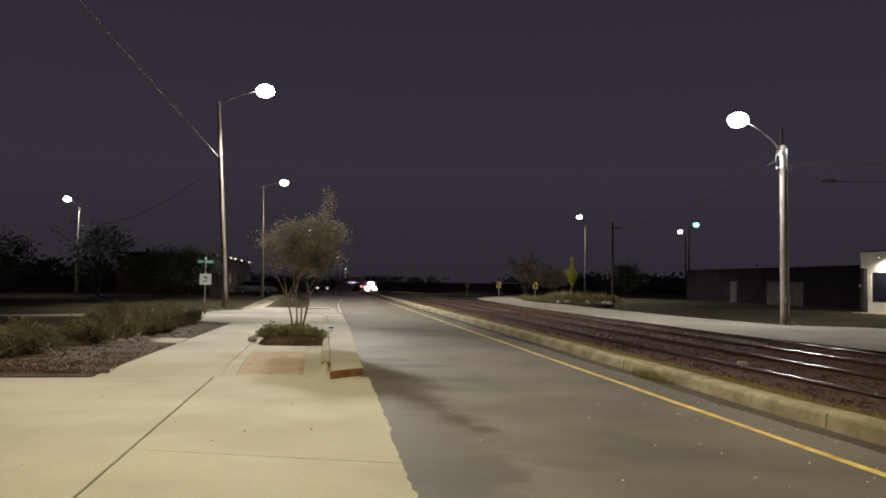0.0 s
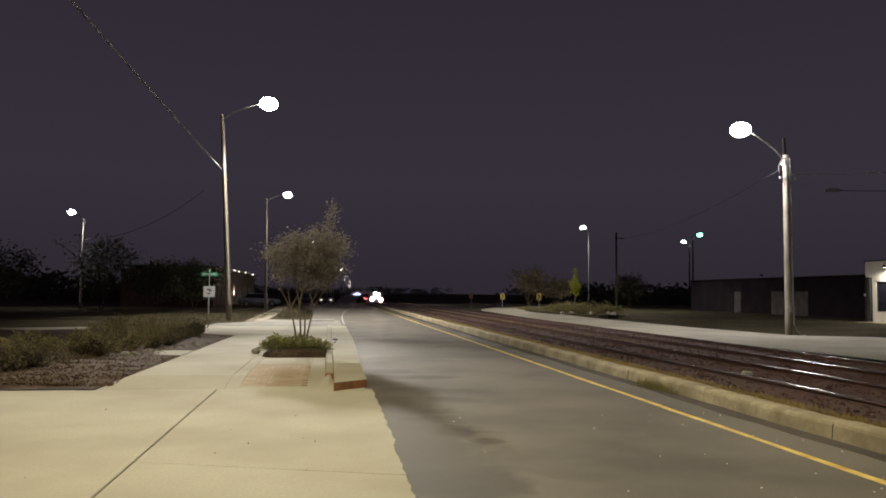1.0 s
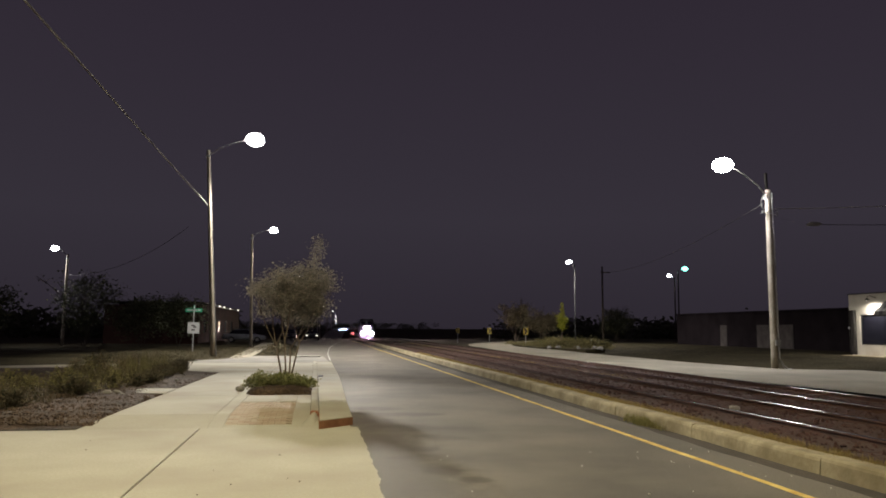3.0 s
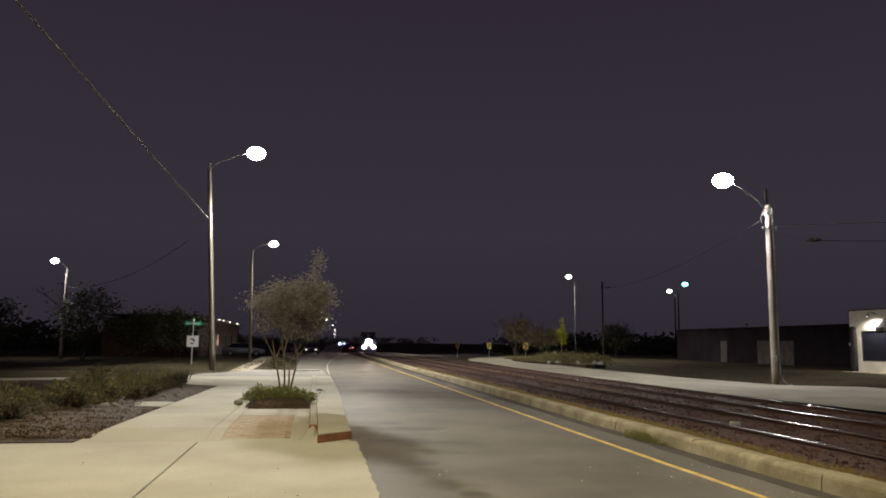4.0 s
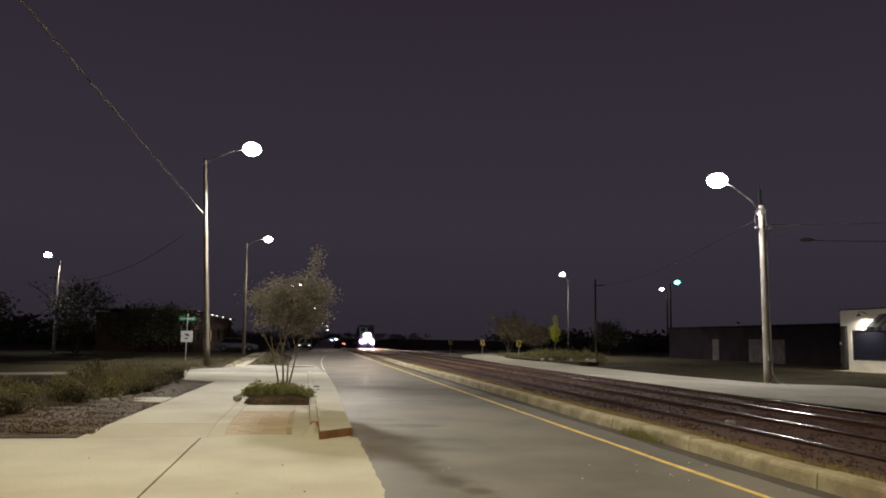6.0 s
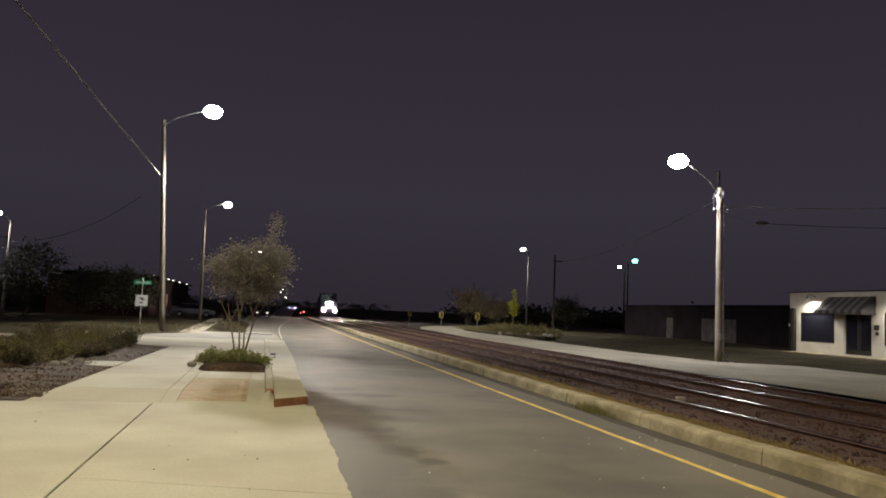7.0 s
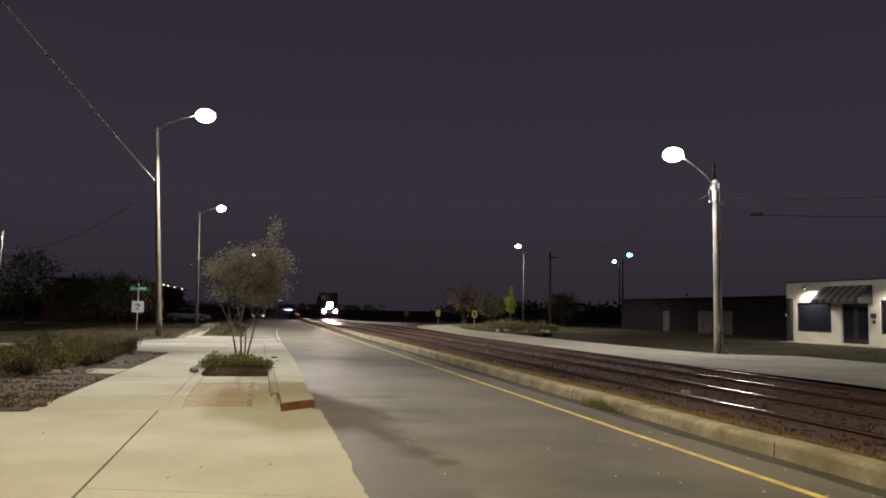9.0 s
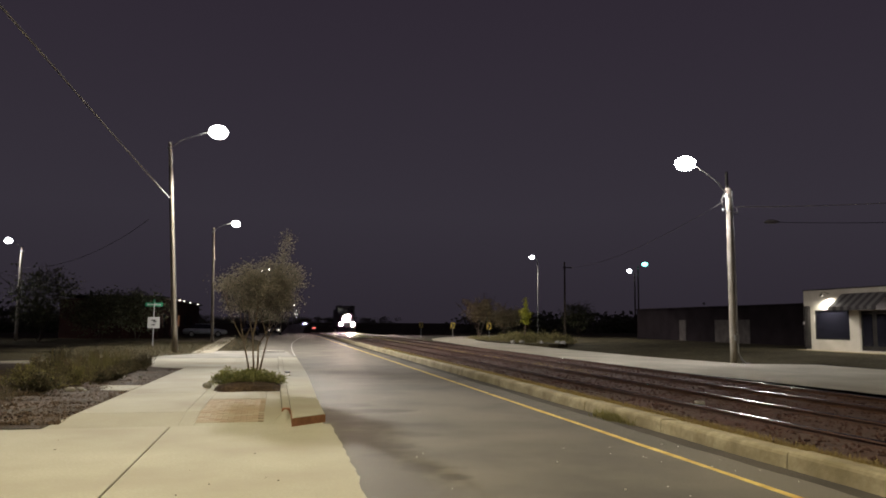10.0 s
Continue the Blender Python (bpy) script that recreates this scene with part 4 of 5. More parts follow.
_r = random.Random(31)
for k in range(46):
    sy = _r.uniform(15.0, 28.4)
    sx = -4.7 - _r.random() ** 1.3 * 6.5 - 0.10 * max(0.0, 20 - sy)
    if sx < -6.3:
        sy = min(sy, 15.0 + 4.0 * _r.random())
    h = _r.uniform(0.3, 0.62) if sx < -6.3 else _r.uniform(0.3, 0.75) + 0.015 * max(0.0, sy - 20)
    tint = _r.choice((M_LEAF_BED, M_LEAF_BED, M_LEAF_OLIVE, M_LEAF_BROWN))
    arching_shrub(sx, sy, 0.07, _r.uniform(0.35, 0.8), h, _r.choice((18, 24, 30)), 0.036, tint, 60 + k, "straggly brown and olive shrub arching out of the mulch bed" if tint is M_LEAF_BROWN else "straggly olive shrub with arching stems in the mulch bed")
for k in range(10):
    arching_shrub(-4.3 - 0.2 * _r.random(), 20.6 + 0.76 * k, 0.07, 0.42, _r.uniform(0.25, 0.5), 20, 0.036, M_LEAF_BED, 120 + k, "low shrub along the edge of the mulch bed")
for k in range(16):
    sx = -5.2 - 5.6 * k / 15 + _r.uniform(-0.2, 0.2)
    arching_shrub(sx, _r.uniform(14.2, 16.2), 0.08, _r.uniform(0.35, 0.6), _r.uniform(0.28, 0.55), 22, 0.036, _r.choice((M_LEAF_BED, M_LEAF_BED, M_LEAF_OLIVE)), 140 + k, "low straggly shrub at the front of the mulch bed")
shrub("kerb_shrub", -2.35, 49.0, -0.05, (0.6, 0.9, 0.66), 1500, 0.05, M_LEAF_BED, 141, "dark low shrub beside the far walk", 0.5, 0.15)


def tufts(name, places, height, blades, rng, material, label, wide=0.05, splay=0.6):
    """Dry grass: every blade a tapered strip, many tufts in one mesh."""
    verts, faces = [], []
    for x, y, z in places:
        for _ in range(blades):
            a, o = rng.uniform(0, 6.28), rng.normal(0, wide, 2)
            h, b = height * rng.uniform(0.4, 1.2), height * rng.uniform(0.05, splay)
            w = 0.005 + 0.006 * height
            p = np.array([x + o[0], y + o[1], z])
            s = np.array([-math.sin(a), math.cos(a), 0]) * w
            tip = p + (b * math.cos(a), b * math.sin(a), h)
            i = len(verts)
            verts += [tuple(p - s), tuple(p + s), tuple(tip)]
            faces.append((i, i + 1, i + 2))
    me = bpy.data.meshes.new(name)
    me.from_pydata(verts, [], faces)
    me.materials.append(material)
    return tagged(new(name, me), label, "grass", kind="stuff")


def chips(name, places, r, rng, material, label, category):
    """Loose angular bits, each a squashed eight-sided stone, in one mesh."""
    base = np.array([(1, 0, 0), (0, 1, 0), (-1, 0, 0), (0, -1, 0), (0, 0, 0.8), (0, 0, -0.8)], float)
    tri = np.array([(0, 1, 4), (1, 2, 4), (2, 3, 4), (3, 0, 4), (1, 0, 5), (2, 1, 5), (3, 2, 5), (0, 3, 5)])
    n = len(places)
    size = rng.uniform(r[0], r[1], (n, 1, 1)) * rng.uniform(0.6, 1.3, (n, 6, 3))
    a = rng.uniform(0, 6.28, n)
    c, s = np.cos(a)[:, None], np.sin(a)[:, None]
    v = base[None] * size
    v = np.stack([v[..., 0] * c - v[..., 1] * s, v[..., 0] * s + v[..., 1] * c, v[..., 2]], -1) + np.asarray(places)[:, None, :]
    f = (tri[None] + 6 * np.arange(n)[:, None, None]).reshape(-1, 3)
    me = bpy.data.meshes.new(name)
    me.from_pydata(v.reshape(-1, 3).tolist(), [], f.tolist())
    me.materials.append(material)
    return tagged(new(name, me), label, category, kind="stuff")


_g = np.random.default_rng(14)
M_CHIP = leafy("rusty_ballast_stone", (0.032, 0.014, 0.011), (0.075, 0.035, 0.027), 0.95, 0.0)
_pl = [(x, y, 0.105) for x, y in zip(_g.uniform(6.05, 12.3, 9000), 4.0 + 36.0 * _g.random(9000) ** 1.4) if min(abs(x - c - q) for c in TRACKS for q in (-0.752, 0.752)) > 0.07]
chips("ballast_stones", _pl, (0.018, 0.045), _g, M_CHIP, "loose rust-brown ballast stones", "ballast")
M_BARKCHIP = leafy("bark_chip", (0.034, 0.021, 0.013), (0.11, 0.073, 0.046), 0.95, 0.0)
_pl = []
for _ in range(5200):
    _y = 13.2 + 13.5 * _g.random() ** 1.5
    _x = -3.45 + 0.0225 * (_y - 14) - 3.5 * _g.random() ** 1.2
    _pl.append((_x, _y, 0.014 + 0.075 * smooth((_y - 12.95) / 1.2) + 0.05 * smooth((-3.42 - _x) / 1.5)))
chips("mulch_chips", _pl, (0.012, 0.035), _g, M_BARKCHIP, "loose bark chips on the planting bed", "mulch")
_g = np.random.default_rng(4)
_pl = [(6.02 + abs(_g.normal(0, 0.08)), y, 0.12) for y in _g.uniform(2, 45, 4200)]
tufts("kerb_grass", _pl, 0.12, 8, _g, M_STRAW, "dry straw grass along the back of the kerb")
_pl = [(5.62 + _g.normal(0, 0.05), 12.55 + _g.normal(0, 0.28), 0.0) for _ in range(70)]
tufts("weed_clump", _pl, 0.15, 9, _g, M_WEED, "green weeds growing in the gutter against the kerb")
_pl = [(-4.6 - 7.5 * _g.random() ** 1.2 - 0.12 * max(0, 20 - y), y, 0.09) for y in _g.uniform(14.6, 28.0, 620)]
_pl = [q for q in _pl if q[0] > -6.6 or q[1] < 20.5]
tufts("bed_grass", _pl, 0.38, 12, _g, M_LEAF_BED, "wispy dry grass in the planting bed", 0.16, 1.0)
_pl = [(-4.6 - 1.9 * _g.random() ** 1.2, y, 0.09) for y in _g.uniform(21, 28.3, 170)]
tufts("bed_grass", _pl, 0.7, 9, _g, M_LEAF_OLIVE, "taller straggly growth at the end of the bed", 0.12, 0.8)
_pl = [(x, y, gz(x, y) - 0.06) for x, y in zip(_g.uniform(-12, -3.9, 2600), _g.uniform(41.5, 66, 2600))]
tufts("verge_grass", _pl, 0.16, 6, _g, M_LEAF_BED, "dry rough grass on the verge", 0.1)
_pl = [(x, y, 0.22) for x, y in zip(_g.uniform(17.2, 23.4, 900), _g.uniform(54, 74, 900)) if ((x - 20.3) / 3.1) ** 2 + ((y - 63.5) / 11.2) ** 2 < 1]
tufts("island_grass", _pl, 0.35, 8, _g, M_LEAF_OLIVE, "rough green growth on the island", 0.2)
_pl = [(9.75 + _g.normal(0, 0.15), y, 0.1) for y in _g.uniform(22, 90, 500)]
tufts("track_weeds", _pl, 0.08, 4, _g, M_STRAW, "straw-coloured weeds between the two tracks")
_pl = [(x, y, gz(x, y) - 0.06) for x, y in zip(_g.uniform(18.2, 30.5, 2600), _g.uniform(22, 62, 2600)) if not (x < 23.8 and y > 52)]
tufts("lot_grass", _pl, 0.07, 5, _g, M_LEAF_BED, "short dark grass before the building", 0.1)

_r = random.Random(41)
for k in range(16):
    a = _r.uniform(0, 6.28)
    rr = _r.random() ** 0.5
    shrub("island_shrub", 20.3 + 2.5 * rr * math.cos(a), 62.0 + 9.0 * rr * math.sin(a), 0.2, (0.8, 0.8, _r.uniform(0.45, 0.75)), 650, 0.08, M_LEAF_OLIVE, 160 + k, "low olive shrub on the island", 0.6, 0.15, "island shrubs")
for k in range(7):
    bm = bmesh.new()
    ball(bm, (17.6 + 0.55 * k + _r.uniform(-0.2, 0.2), 55.5 - 0.5 * k + _r.uniform(-0.5, 2.5), 0.27), (_r.uniform(0.12, 0.25), 0.18, 0.14), 2)
    for v in bm.verts:
        v.co += 0.05 * Vector((noise.noise(6 * v.co), noise.noise(6 * v.co + Vector((5, 0, 0))), noise.noise(6 * v.co + Vector((0, 7, 0)))))
    tagged(link("boulder", bm, M_STONE), "pale boulder at the edge of the island", "stone", "island stones")
tree("young_tree", 19.6, 58.9, 0.2, 1, 3.3, (0.34, 0.34, 0.6, 2.0), 1300, 0.065, M_LEAF_YELLOW, M_BARK, 22, "young upright tree with yellow-green leaves", 0.09, depth=2)
tagged(scatter_leaves("crown_tip", [(0, 0, 2.6), (0.1, 0, 2.7), (-0.1, 0, 2.65), (0.05, 0, 2.9), (-0.04, 0, 3.0), (0, 0, 3.2), (0, 0, 3.4)], (0.07, 0.07, 0.1), 420, 0.06, np.random.default_rng(8), M_LEAF_YELLOW, scene.objects["young_tree"]), kind="stuff")
tree("roadside_tree", 22.5, 84.0, 0.1, 4, 4.6, (1.6, 1.3, 1.15, 2.9), 4500, 0.11, M_LEAF_TAN, M_BARK, 23, "rounded drab olive tree beyond the lane", 0.25)
tree("roadside_tree", 25.9, 85.0, 0.1, 4, 3.6, (2.1, 1.3, 0.95, 2.2), 4500, 0.11, M_LEAF_TAN, M_BARK, 24, "low spreading brownish tree beyond the lane", 0.25)
tree("roadside_tree", 34.5, 84.0, 0.2, 4, 4.0, (2.2, 1.6, 1.2, 2.2), 3000, 0.12, M_LEAF_DARK, M_DARKBARK, 25, "dark bushy tree near the utility pole", 0.3)
# the dark trees on the left
for k, (x, y, h, w) in enumerate(((-18.8, 67.3, 6.0, 2.4), (-14.0, 66, 3.9, 2.4), (-11.8, 70, 4.2, 2.2), (-24.5, 60, 5.0, 3.2), (-30, 58, 6.0, 4.0), (-38, 56, 6.5, 4.5), (-47, 54, 6.5, 4.5))):
    tree("dark_tree", x, y, 0.0, 3, h, (w, w * 0.8, h * 0.36, h * 0.55), 3200, 0.14, M_LEAF_DARK, M_DARKBARK, 300 + k, "dark leafy tree behind the drive", 0.4, group="dark trees")

# far woods, uncountable
_g = np.random.default_rng(9)
_c = []
for _ in range(900):
    side = _g.random()
    if side < 0.30:
        x, y = _g.uniform(-110, -16), _g.uniform(125, 170)
    elif side < 0.75:
        x, y = _g.uniform(45, 150), _g.uniform(150, 200)
    else:
        x, y = _g.uniform(-60, 90), _g.uniform(560, 640)
    top = 4.6 + 1.6 * noise.noise((x * 0.06, y * 0.06, 0))
    _c.append((x, y, gy(y) + top * _g.uniform(0.05, 1.0)))
tagged(scatter_leaves("far_woods", _c, (1.8, 1.8, 0.7), 30000, 0.75, _g, M_LEAF_DARK), "dark distant woods against the night sky", "woods", kind="stuff")


# loose bits: stones in the bed and on the ballast, pebbles and crumbs on the walk, a drain slot in the kerb
def stone(x, y, z, r, seed, label, material=M_STONE, name="stone", group="loose stones"):
    bm = bmesh.new()
    ball(bm, (0, 0, 0), (r, r * 0.8, r * 0.6), 2)
    off = Vector((seed * 3.1, seed * 1.7, 0))
    for v in bm.verts:
        v.co += 0.35 * r * Vector((noise.noise(v.co / r + off), noise.noise(v.co / r + off + Vector((5, 0, 0))), noise.noise(v.co / r + off + Vector((0, 7, 0)))))
    ob = link(name, bm, material)
    ob.matrix_basis = pose(x, y, z + r * 0.4)
    return tagged(ob, label, "stone", group)


stone(7.95, 13.6, 0.10, 0.10, 1, "pale stone lying on the ballast between the rails")
for _k, (_x, _y, _q) in enumerate(((-4.35, 18.3, 0.09), (-4.5, 18.05, 0.11), (-4.2, 18.1, 0.06), (-3.75, 22.4, 0.06), (-6.2, 17.2, 0.13), (-4.9, 15.2, 0.05), (-5.6, 16.0, 0.06))):
    stone(_x, _y, 0.10, _q, 3 + _k, "pale stone lying in the mulch")
_r = random.Random(77)
for _k in range(12):
    _x, _y = _r.uniform(-3.2, 0.6), _r.uniform(4.6, 12.0)
    stone(_x, _y, -0.003, _r.uniform(0.005, 0.010), 20 + _k, "small dark pebble on the concrete", M_TIE, "pebble", "pebbles")
for _k in range(30):
    _x, _y = _r.uniform(3.6, 5.4) if _k % 3 else _r.uniform(1.2, 5.4), _r.uniform(5.6, 10.0)
    stone(_x, _y, 0.0, _r.uniform(0.006, 0.011), 60 + _k, "pale shiny crumb of quartz on the asphalt", M_QUARTZ, "pebble", "pebbles")
bm = bmesh.new()
box(bm, 0.14, 0.30, 23.6, 24.0, 0.137, 0.17, 0.01)
tagged(link("drain_slot", bm, M_BLACK), "dark iron drain lid on the kerb", "drain")


# ---------------------------------------------------------------- signs
def sign_post(x, y):
    root = thing("street_sign", x, y, -0.05, "green street-name blades and a white sign on a thin post", "street sign")
    bm = bmesh.new()
    tube(bm, [(0, 0, -0.3), (0, 0, 3.0)], 0.035, 8)
    part("post", bm, M_GALV, root)
    bm = bmesh.new()
    box(bm, -0.56, 0.54, -0.012, 0.012, 2.68, 2.95, 0.004)
    b = part("name_blade", bm, M_SIGN_GREEN, root, "green street-name blade")
    bm = bmesh.new()
    for x0, x1 in ((-0.45, -0.3), (-0.26, -0.05), (0.02, 0.2), (0.25, 0.42)):
        box(bm, x0, x1, -0.017, -0.012, 2.76, 2.87)
    part("lettering", bm, M_SIGN_WHITE, b, "pale bars of lettering")
    bm = bmesh.new()
    box(bm, -0.012, 0.012, -0.4, 0.4, 2.96, 3.15, 0.004)
    part("name_blade", bm, M_SIGN_GREEN, root, "green street-name blade")
    bm = bmesh.new()
    box(bm, -0.38, 0.40, -0.06, -0.045, 1.22, 1.98, 0.01)
    w = part("sign_plate", bm, M_SIGN_WHITE, root, "white sign plate with dark marks")
    bm = bmesh.new()
    for x0, x1, z0, z1 in ((-0.15, 0.12, 1.72, 1.80), (-0.02, 0.2, 1.62, 1.70), (-0.12, 0.1, 1.42, 1.5)):
        box(bm, x0, x1, -0.066, -0.06, z0, z1)
    part("marking", bm, M_SIGN_BLACK, w, "dark bars on the plate")


sign_post(-8.2, 54.5)


def chevron(x, y, rz):
    root = thing("chevron_sign", x, y, 0.1, "yellow curve sign with a black chevron on a post", "road sign", "chevron signs", rz=rz)
    bm = bmesh.new()
    tube(bm, [(0, 0.03, -0.2), (0, 0.03, 1.7)], 0.03, 8)
    part("post", bm, M_GALV, root)
    bm = bmesh.new()
    box(bm, -0.23, 0.23, -0.01, 0.01, 1.0, 1.62, 0.004)
    b = part("plate", bm, M_SIGN_YELLOW, root)
    bm = bmesh.new()
    prism(bm, [(-0.18, 1.05), (-0.02, 1.05), (0.18, 1.31), (-0.02, 1.57), (-0.18, 1.57), (0.02, 1.31)], "y", -0.016, -0.0105)
    part("chevron", bm, M_SIGN_BLACK, b, "black chevron")


for _x, _y in ((19.7, 70.0), (18.6, 80.5), (17.1, 91.0)):
    chevron(_x, _y, -12)


# ---------------------------------------------------------------- buildings
def window(root, y0, y1, z0, z1, x, frame_material=M_TRIM, glass=M_GLASS, side=-1):
    bm = bmesh.new()
    f = 0.07
    for a, b, c, d in ((y0, y1, z0, z0 + f), (y0, y1, z1 - f, z1), (y0, y0 + f, z0 + f, z1 - f), (y1 - f, y1, z0 + f, z1 - f)):
        box(bm, x - 0.03, x + 0.05, a, b, c, d)
    w = part("window", bm, frame_material, root, "dark-framed shop window")
    bm = bmesh.new()
    box(bm, x + 0.0, x + 0.02, y0 + f, y1 - f, z0 + f, z1 - f)
    part("pane", bm, glass, w)
    bm = bmesh.new()
    box(bm, x - 0.09 if side < 0 else x, x + 0.03 if side < 0 else x + 0.12, y0 - 0.05, y1 + 0.05, z0 - 0.08, z0 - 0.003)
    part("sill", bm, M_STUCCO if side < 0 else M_REDWALL, w)


def cream_building():
    root = thing("cream_building", 0, 0, 0, "low cream stucco shop with a striped awning and dark windows", "building")
    X, Z0, Z1, YA, YB = 31.0, 0.2, 3.75, 40.28, 12.0
    holes = [(36.58, 39.4, 0.87, 2.58), (33.89, 35.85, 0.34, 2.5), (30.3, 33.09, 0.91, 2.65), (24.2, 27.2, 0.91, 2.65)]
    ys = sorted({YA, YB} | {h[0] for h in holes} | {h[1] for h in holes})
    for a, b in zip(ys, ys[1:]):
        h = next((q for q in holes if q[0] <= a and b <= q[1]), None)
        for z0, z1 in (((Z0 - 0.4, h[2]), (h[3], Z1)) if h else ((Z0 - 0.4, Z1),)):
            bm = bmesh.new()
            box(bm, X, X + 0.25, a, b, z0, z1)
            part("front_wall", bm, M_STUCCO, root)
    bm = bmesh.new()
    box(bm, X + 0.25, X + 14, YA - 0.25, YA, Z0 - 0.4, Z1 - 0.1)
    box(bm, X + 0.25, X + 14, YB, YB + 0.25, Z0 - 0.4, Z1 - 0.1)
    box(bm, X + 13.75, X + 14, YB + 0.25, YA - 0.25, Z0 - 0.4, Z1 - 0.1)
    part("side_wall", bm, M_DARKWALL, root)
    bm = bmesh.new()
    box(bm, X + 0.25, X + 13.75, YB + 0.25, YA - 0.25, Z1 - 0.45, Z1 - 0.3)
    part("roof", bm, M_TRIM, root)
    bm = bmesh.new()
    box(bm, X - 0.05, X + 0.3, YB - 0.05, YA + 0.05, Z1 + 0.002, Z1 + 0.06, 0.01)
    part("coping", bm, M_TRIM, root)
    for h in (holes[0], holes[2], holes[3]):
        window(root, h[0], h[1], h[2], h[3], X + 0.08)
    # double door
    bm = bmesh.new()
    box(bm, X + 0.12, X + 0.17, 33.89, 34.86, 0.34, 2.5, 0.01)
    d = part("door", bm, M_TRIM, root, "dark glazed door leaf")
    bm = bmesh.new()
    box(bm, X + 0.105, X + 0.118, 34.04, 34.73, 0.6, 2.3)
    part("pane", bm, M_GLASS, d)
    bm = bmesh.new()
    box(bm, X + 0.12, X + 0.17, 34.88, 35.85, 0.34, 2.5, 0.01)
    d = part("door", bm, M_TRIM, root, "dark glazed door leaf")
    bm = bmesh.new()
    box(bm, X + 0.105, X + 0.118, 35.03, 35.72, 0.6, 2.3)
    part("pane", bm, M_GLASS, d)
    bm = bmesh.new()
    tube(bm, [(X + 0.08, 34.95, 1.2), (X + 0.08, 34.95, 1.6)], 0.015, 6)
    part("handle", bm, M_TRIM, d)
    # awning: striped slope, valance and ends
    aw = part("awning", bmesh.new(), M_STRIPE_D, root, "striped canvas awning over the door")
    n = 12
    for k in range(n):
        y0, y1 = 33.62 + (37.0 - 33.62) * k / n, 33.62 + (37.0 - 33.62) * (k + 1) / n
        bm = bmesh.new()
        prism(bm, [(X - 0.02, 3.48), (X - 0.95, 2.72), (X - 0.95, 2.52), (X - 0.92, 2.52), (X - 0.92, 2.70), (X - 0.02, 3.44)], "y", y0, y1)
        part("canvas_stripe", bm, M_STRIPE_L if k % 2 else M_STRIPE_D, aw)
    for y0, y1 in ((33.57, 33.615), (37.005, 37.04)):
        bm = bmesh.new()
        prism(bm, [(X - 0.02, 3.48), (X - 0.95, 2.72), (X - 0.95, 2.52), (X - 0.02, 2.52)], "y", y0, y1)
        part("awning_end", bm, M_STRIPE_D, aw)
    # wall lamp over the first window
    for yy in (38.06, 31.7):
        bm = bmesh.new()
        tube(bm, [(X, yy, 3.5), (X - 0.36, yy, 3.62), (X - 0.52, yy, 3.58), (X - 0.55, yy, 3.46)], 0.02, 6)
        tube(bm, [(X - 0.55, yy, 3.48), (X - 0.55, yy, 3.36)], [0.05, 0.13], 12, False)
        w = part("wall_lamp", bm, M_TRIM, root, "small hooded wall lamp")
        bm = bmesh.new()
        ball(bm, (X - 0.55, yy, 3.39), (0.05, 0.05, 0.04), 2)
        part("bulb", bm, M_LAMP, w)
    # downpipe, meter and cap at the corner
    bm = bmesh.new()
    tube(bm, [(X - 0.08, 40.14, 0.2), (X - 0.08, 40.14, 2.85)], 0.06, 8)
    box(bm, X - 0.2, X - 0.01, 39.68, 39.95, 0.3, 2.85, 0.04)
    part("service_riser", bm, M_TRIM, root, "dark service riser at the corner")
    bm = bmesh.new()
    box(bm, X - 0.16, X - 0.13, 40.08, 40.2, 1.75, 1.9)
    part("riser_plate", bm, M_SIGN_WHITE, root)
    bm = bmesh.new()
    box(bm, X - 0.12, X - 0.003, 33.35, 33.64, 1.72, 1.98, 0.02)
    box(bm, X - 0.08, X - 0.003, 33.4, 33.56, 1.45, 1.62, 0.02)
    part("meter_box", bm, M_TRIM, root)
    bm = bmesh.new()
    box(bm, X - 0.9, X - 0.003, YB, YA - 0.4, 0.1, 0.27, 0.02)
    part("front_step", bm, M_CONCRETE2, root, "low concrete step along the front")
    lamp = lamp_light("shop_wall_lamp", X - 0.55, 38.06, 3.33, 520, WHITE_LIGHT, 0.12, 172)
    lamp_light("shop_wall_lamp", X - 0.55, 31.7, 3.33, 520, WHITE_LIGHT, 0.12, 172)


cream_building()


def dark_building():
    root = thing("dark_building", 0, 0, 0, "unlit dark brick warehouse with pale doors", "building")
    X = 36.0
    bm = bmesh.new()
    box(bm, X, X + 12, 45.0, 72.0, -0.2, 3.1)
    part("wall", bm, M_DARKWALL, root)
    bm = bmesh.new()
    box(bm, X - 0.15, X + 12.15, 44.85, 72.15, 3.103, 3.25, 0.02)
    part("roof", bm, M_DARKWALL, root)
    for y0, y1, z1 in ((62.5, 63.6, 2.1), (53.0, 57.85, 2.1)):
        bm = bmesh.new()
        box(bm, X - 0.05, X - 0.003, y0, y1, 0.15, z1, 0.01)
        d = part("door", bm, M_PANEL, root, "pale grey panelled door")
        for z in steps(0.3, z1 - 0.35, 3)[:3]:
            bm = bmesh.new()
            box(bm, X - 0.062, X - 0.051, y0 + 0.15, y1 - 0.15, z, z + (z1 - 0.65) / 3 - 0.05, 0.004)
            part("door_panel", bm, M_PANEL, d)


dark_building()


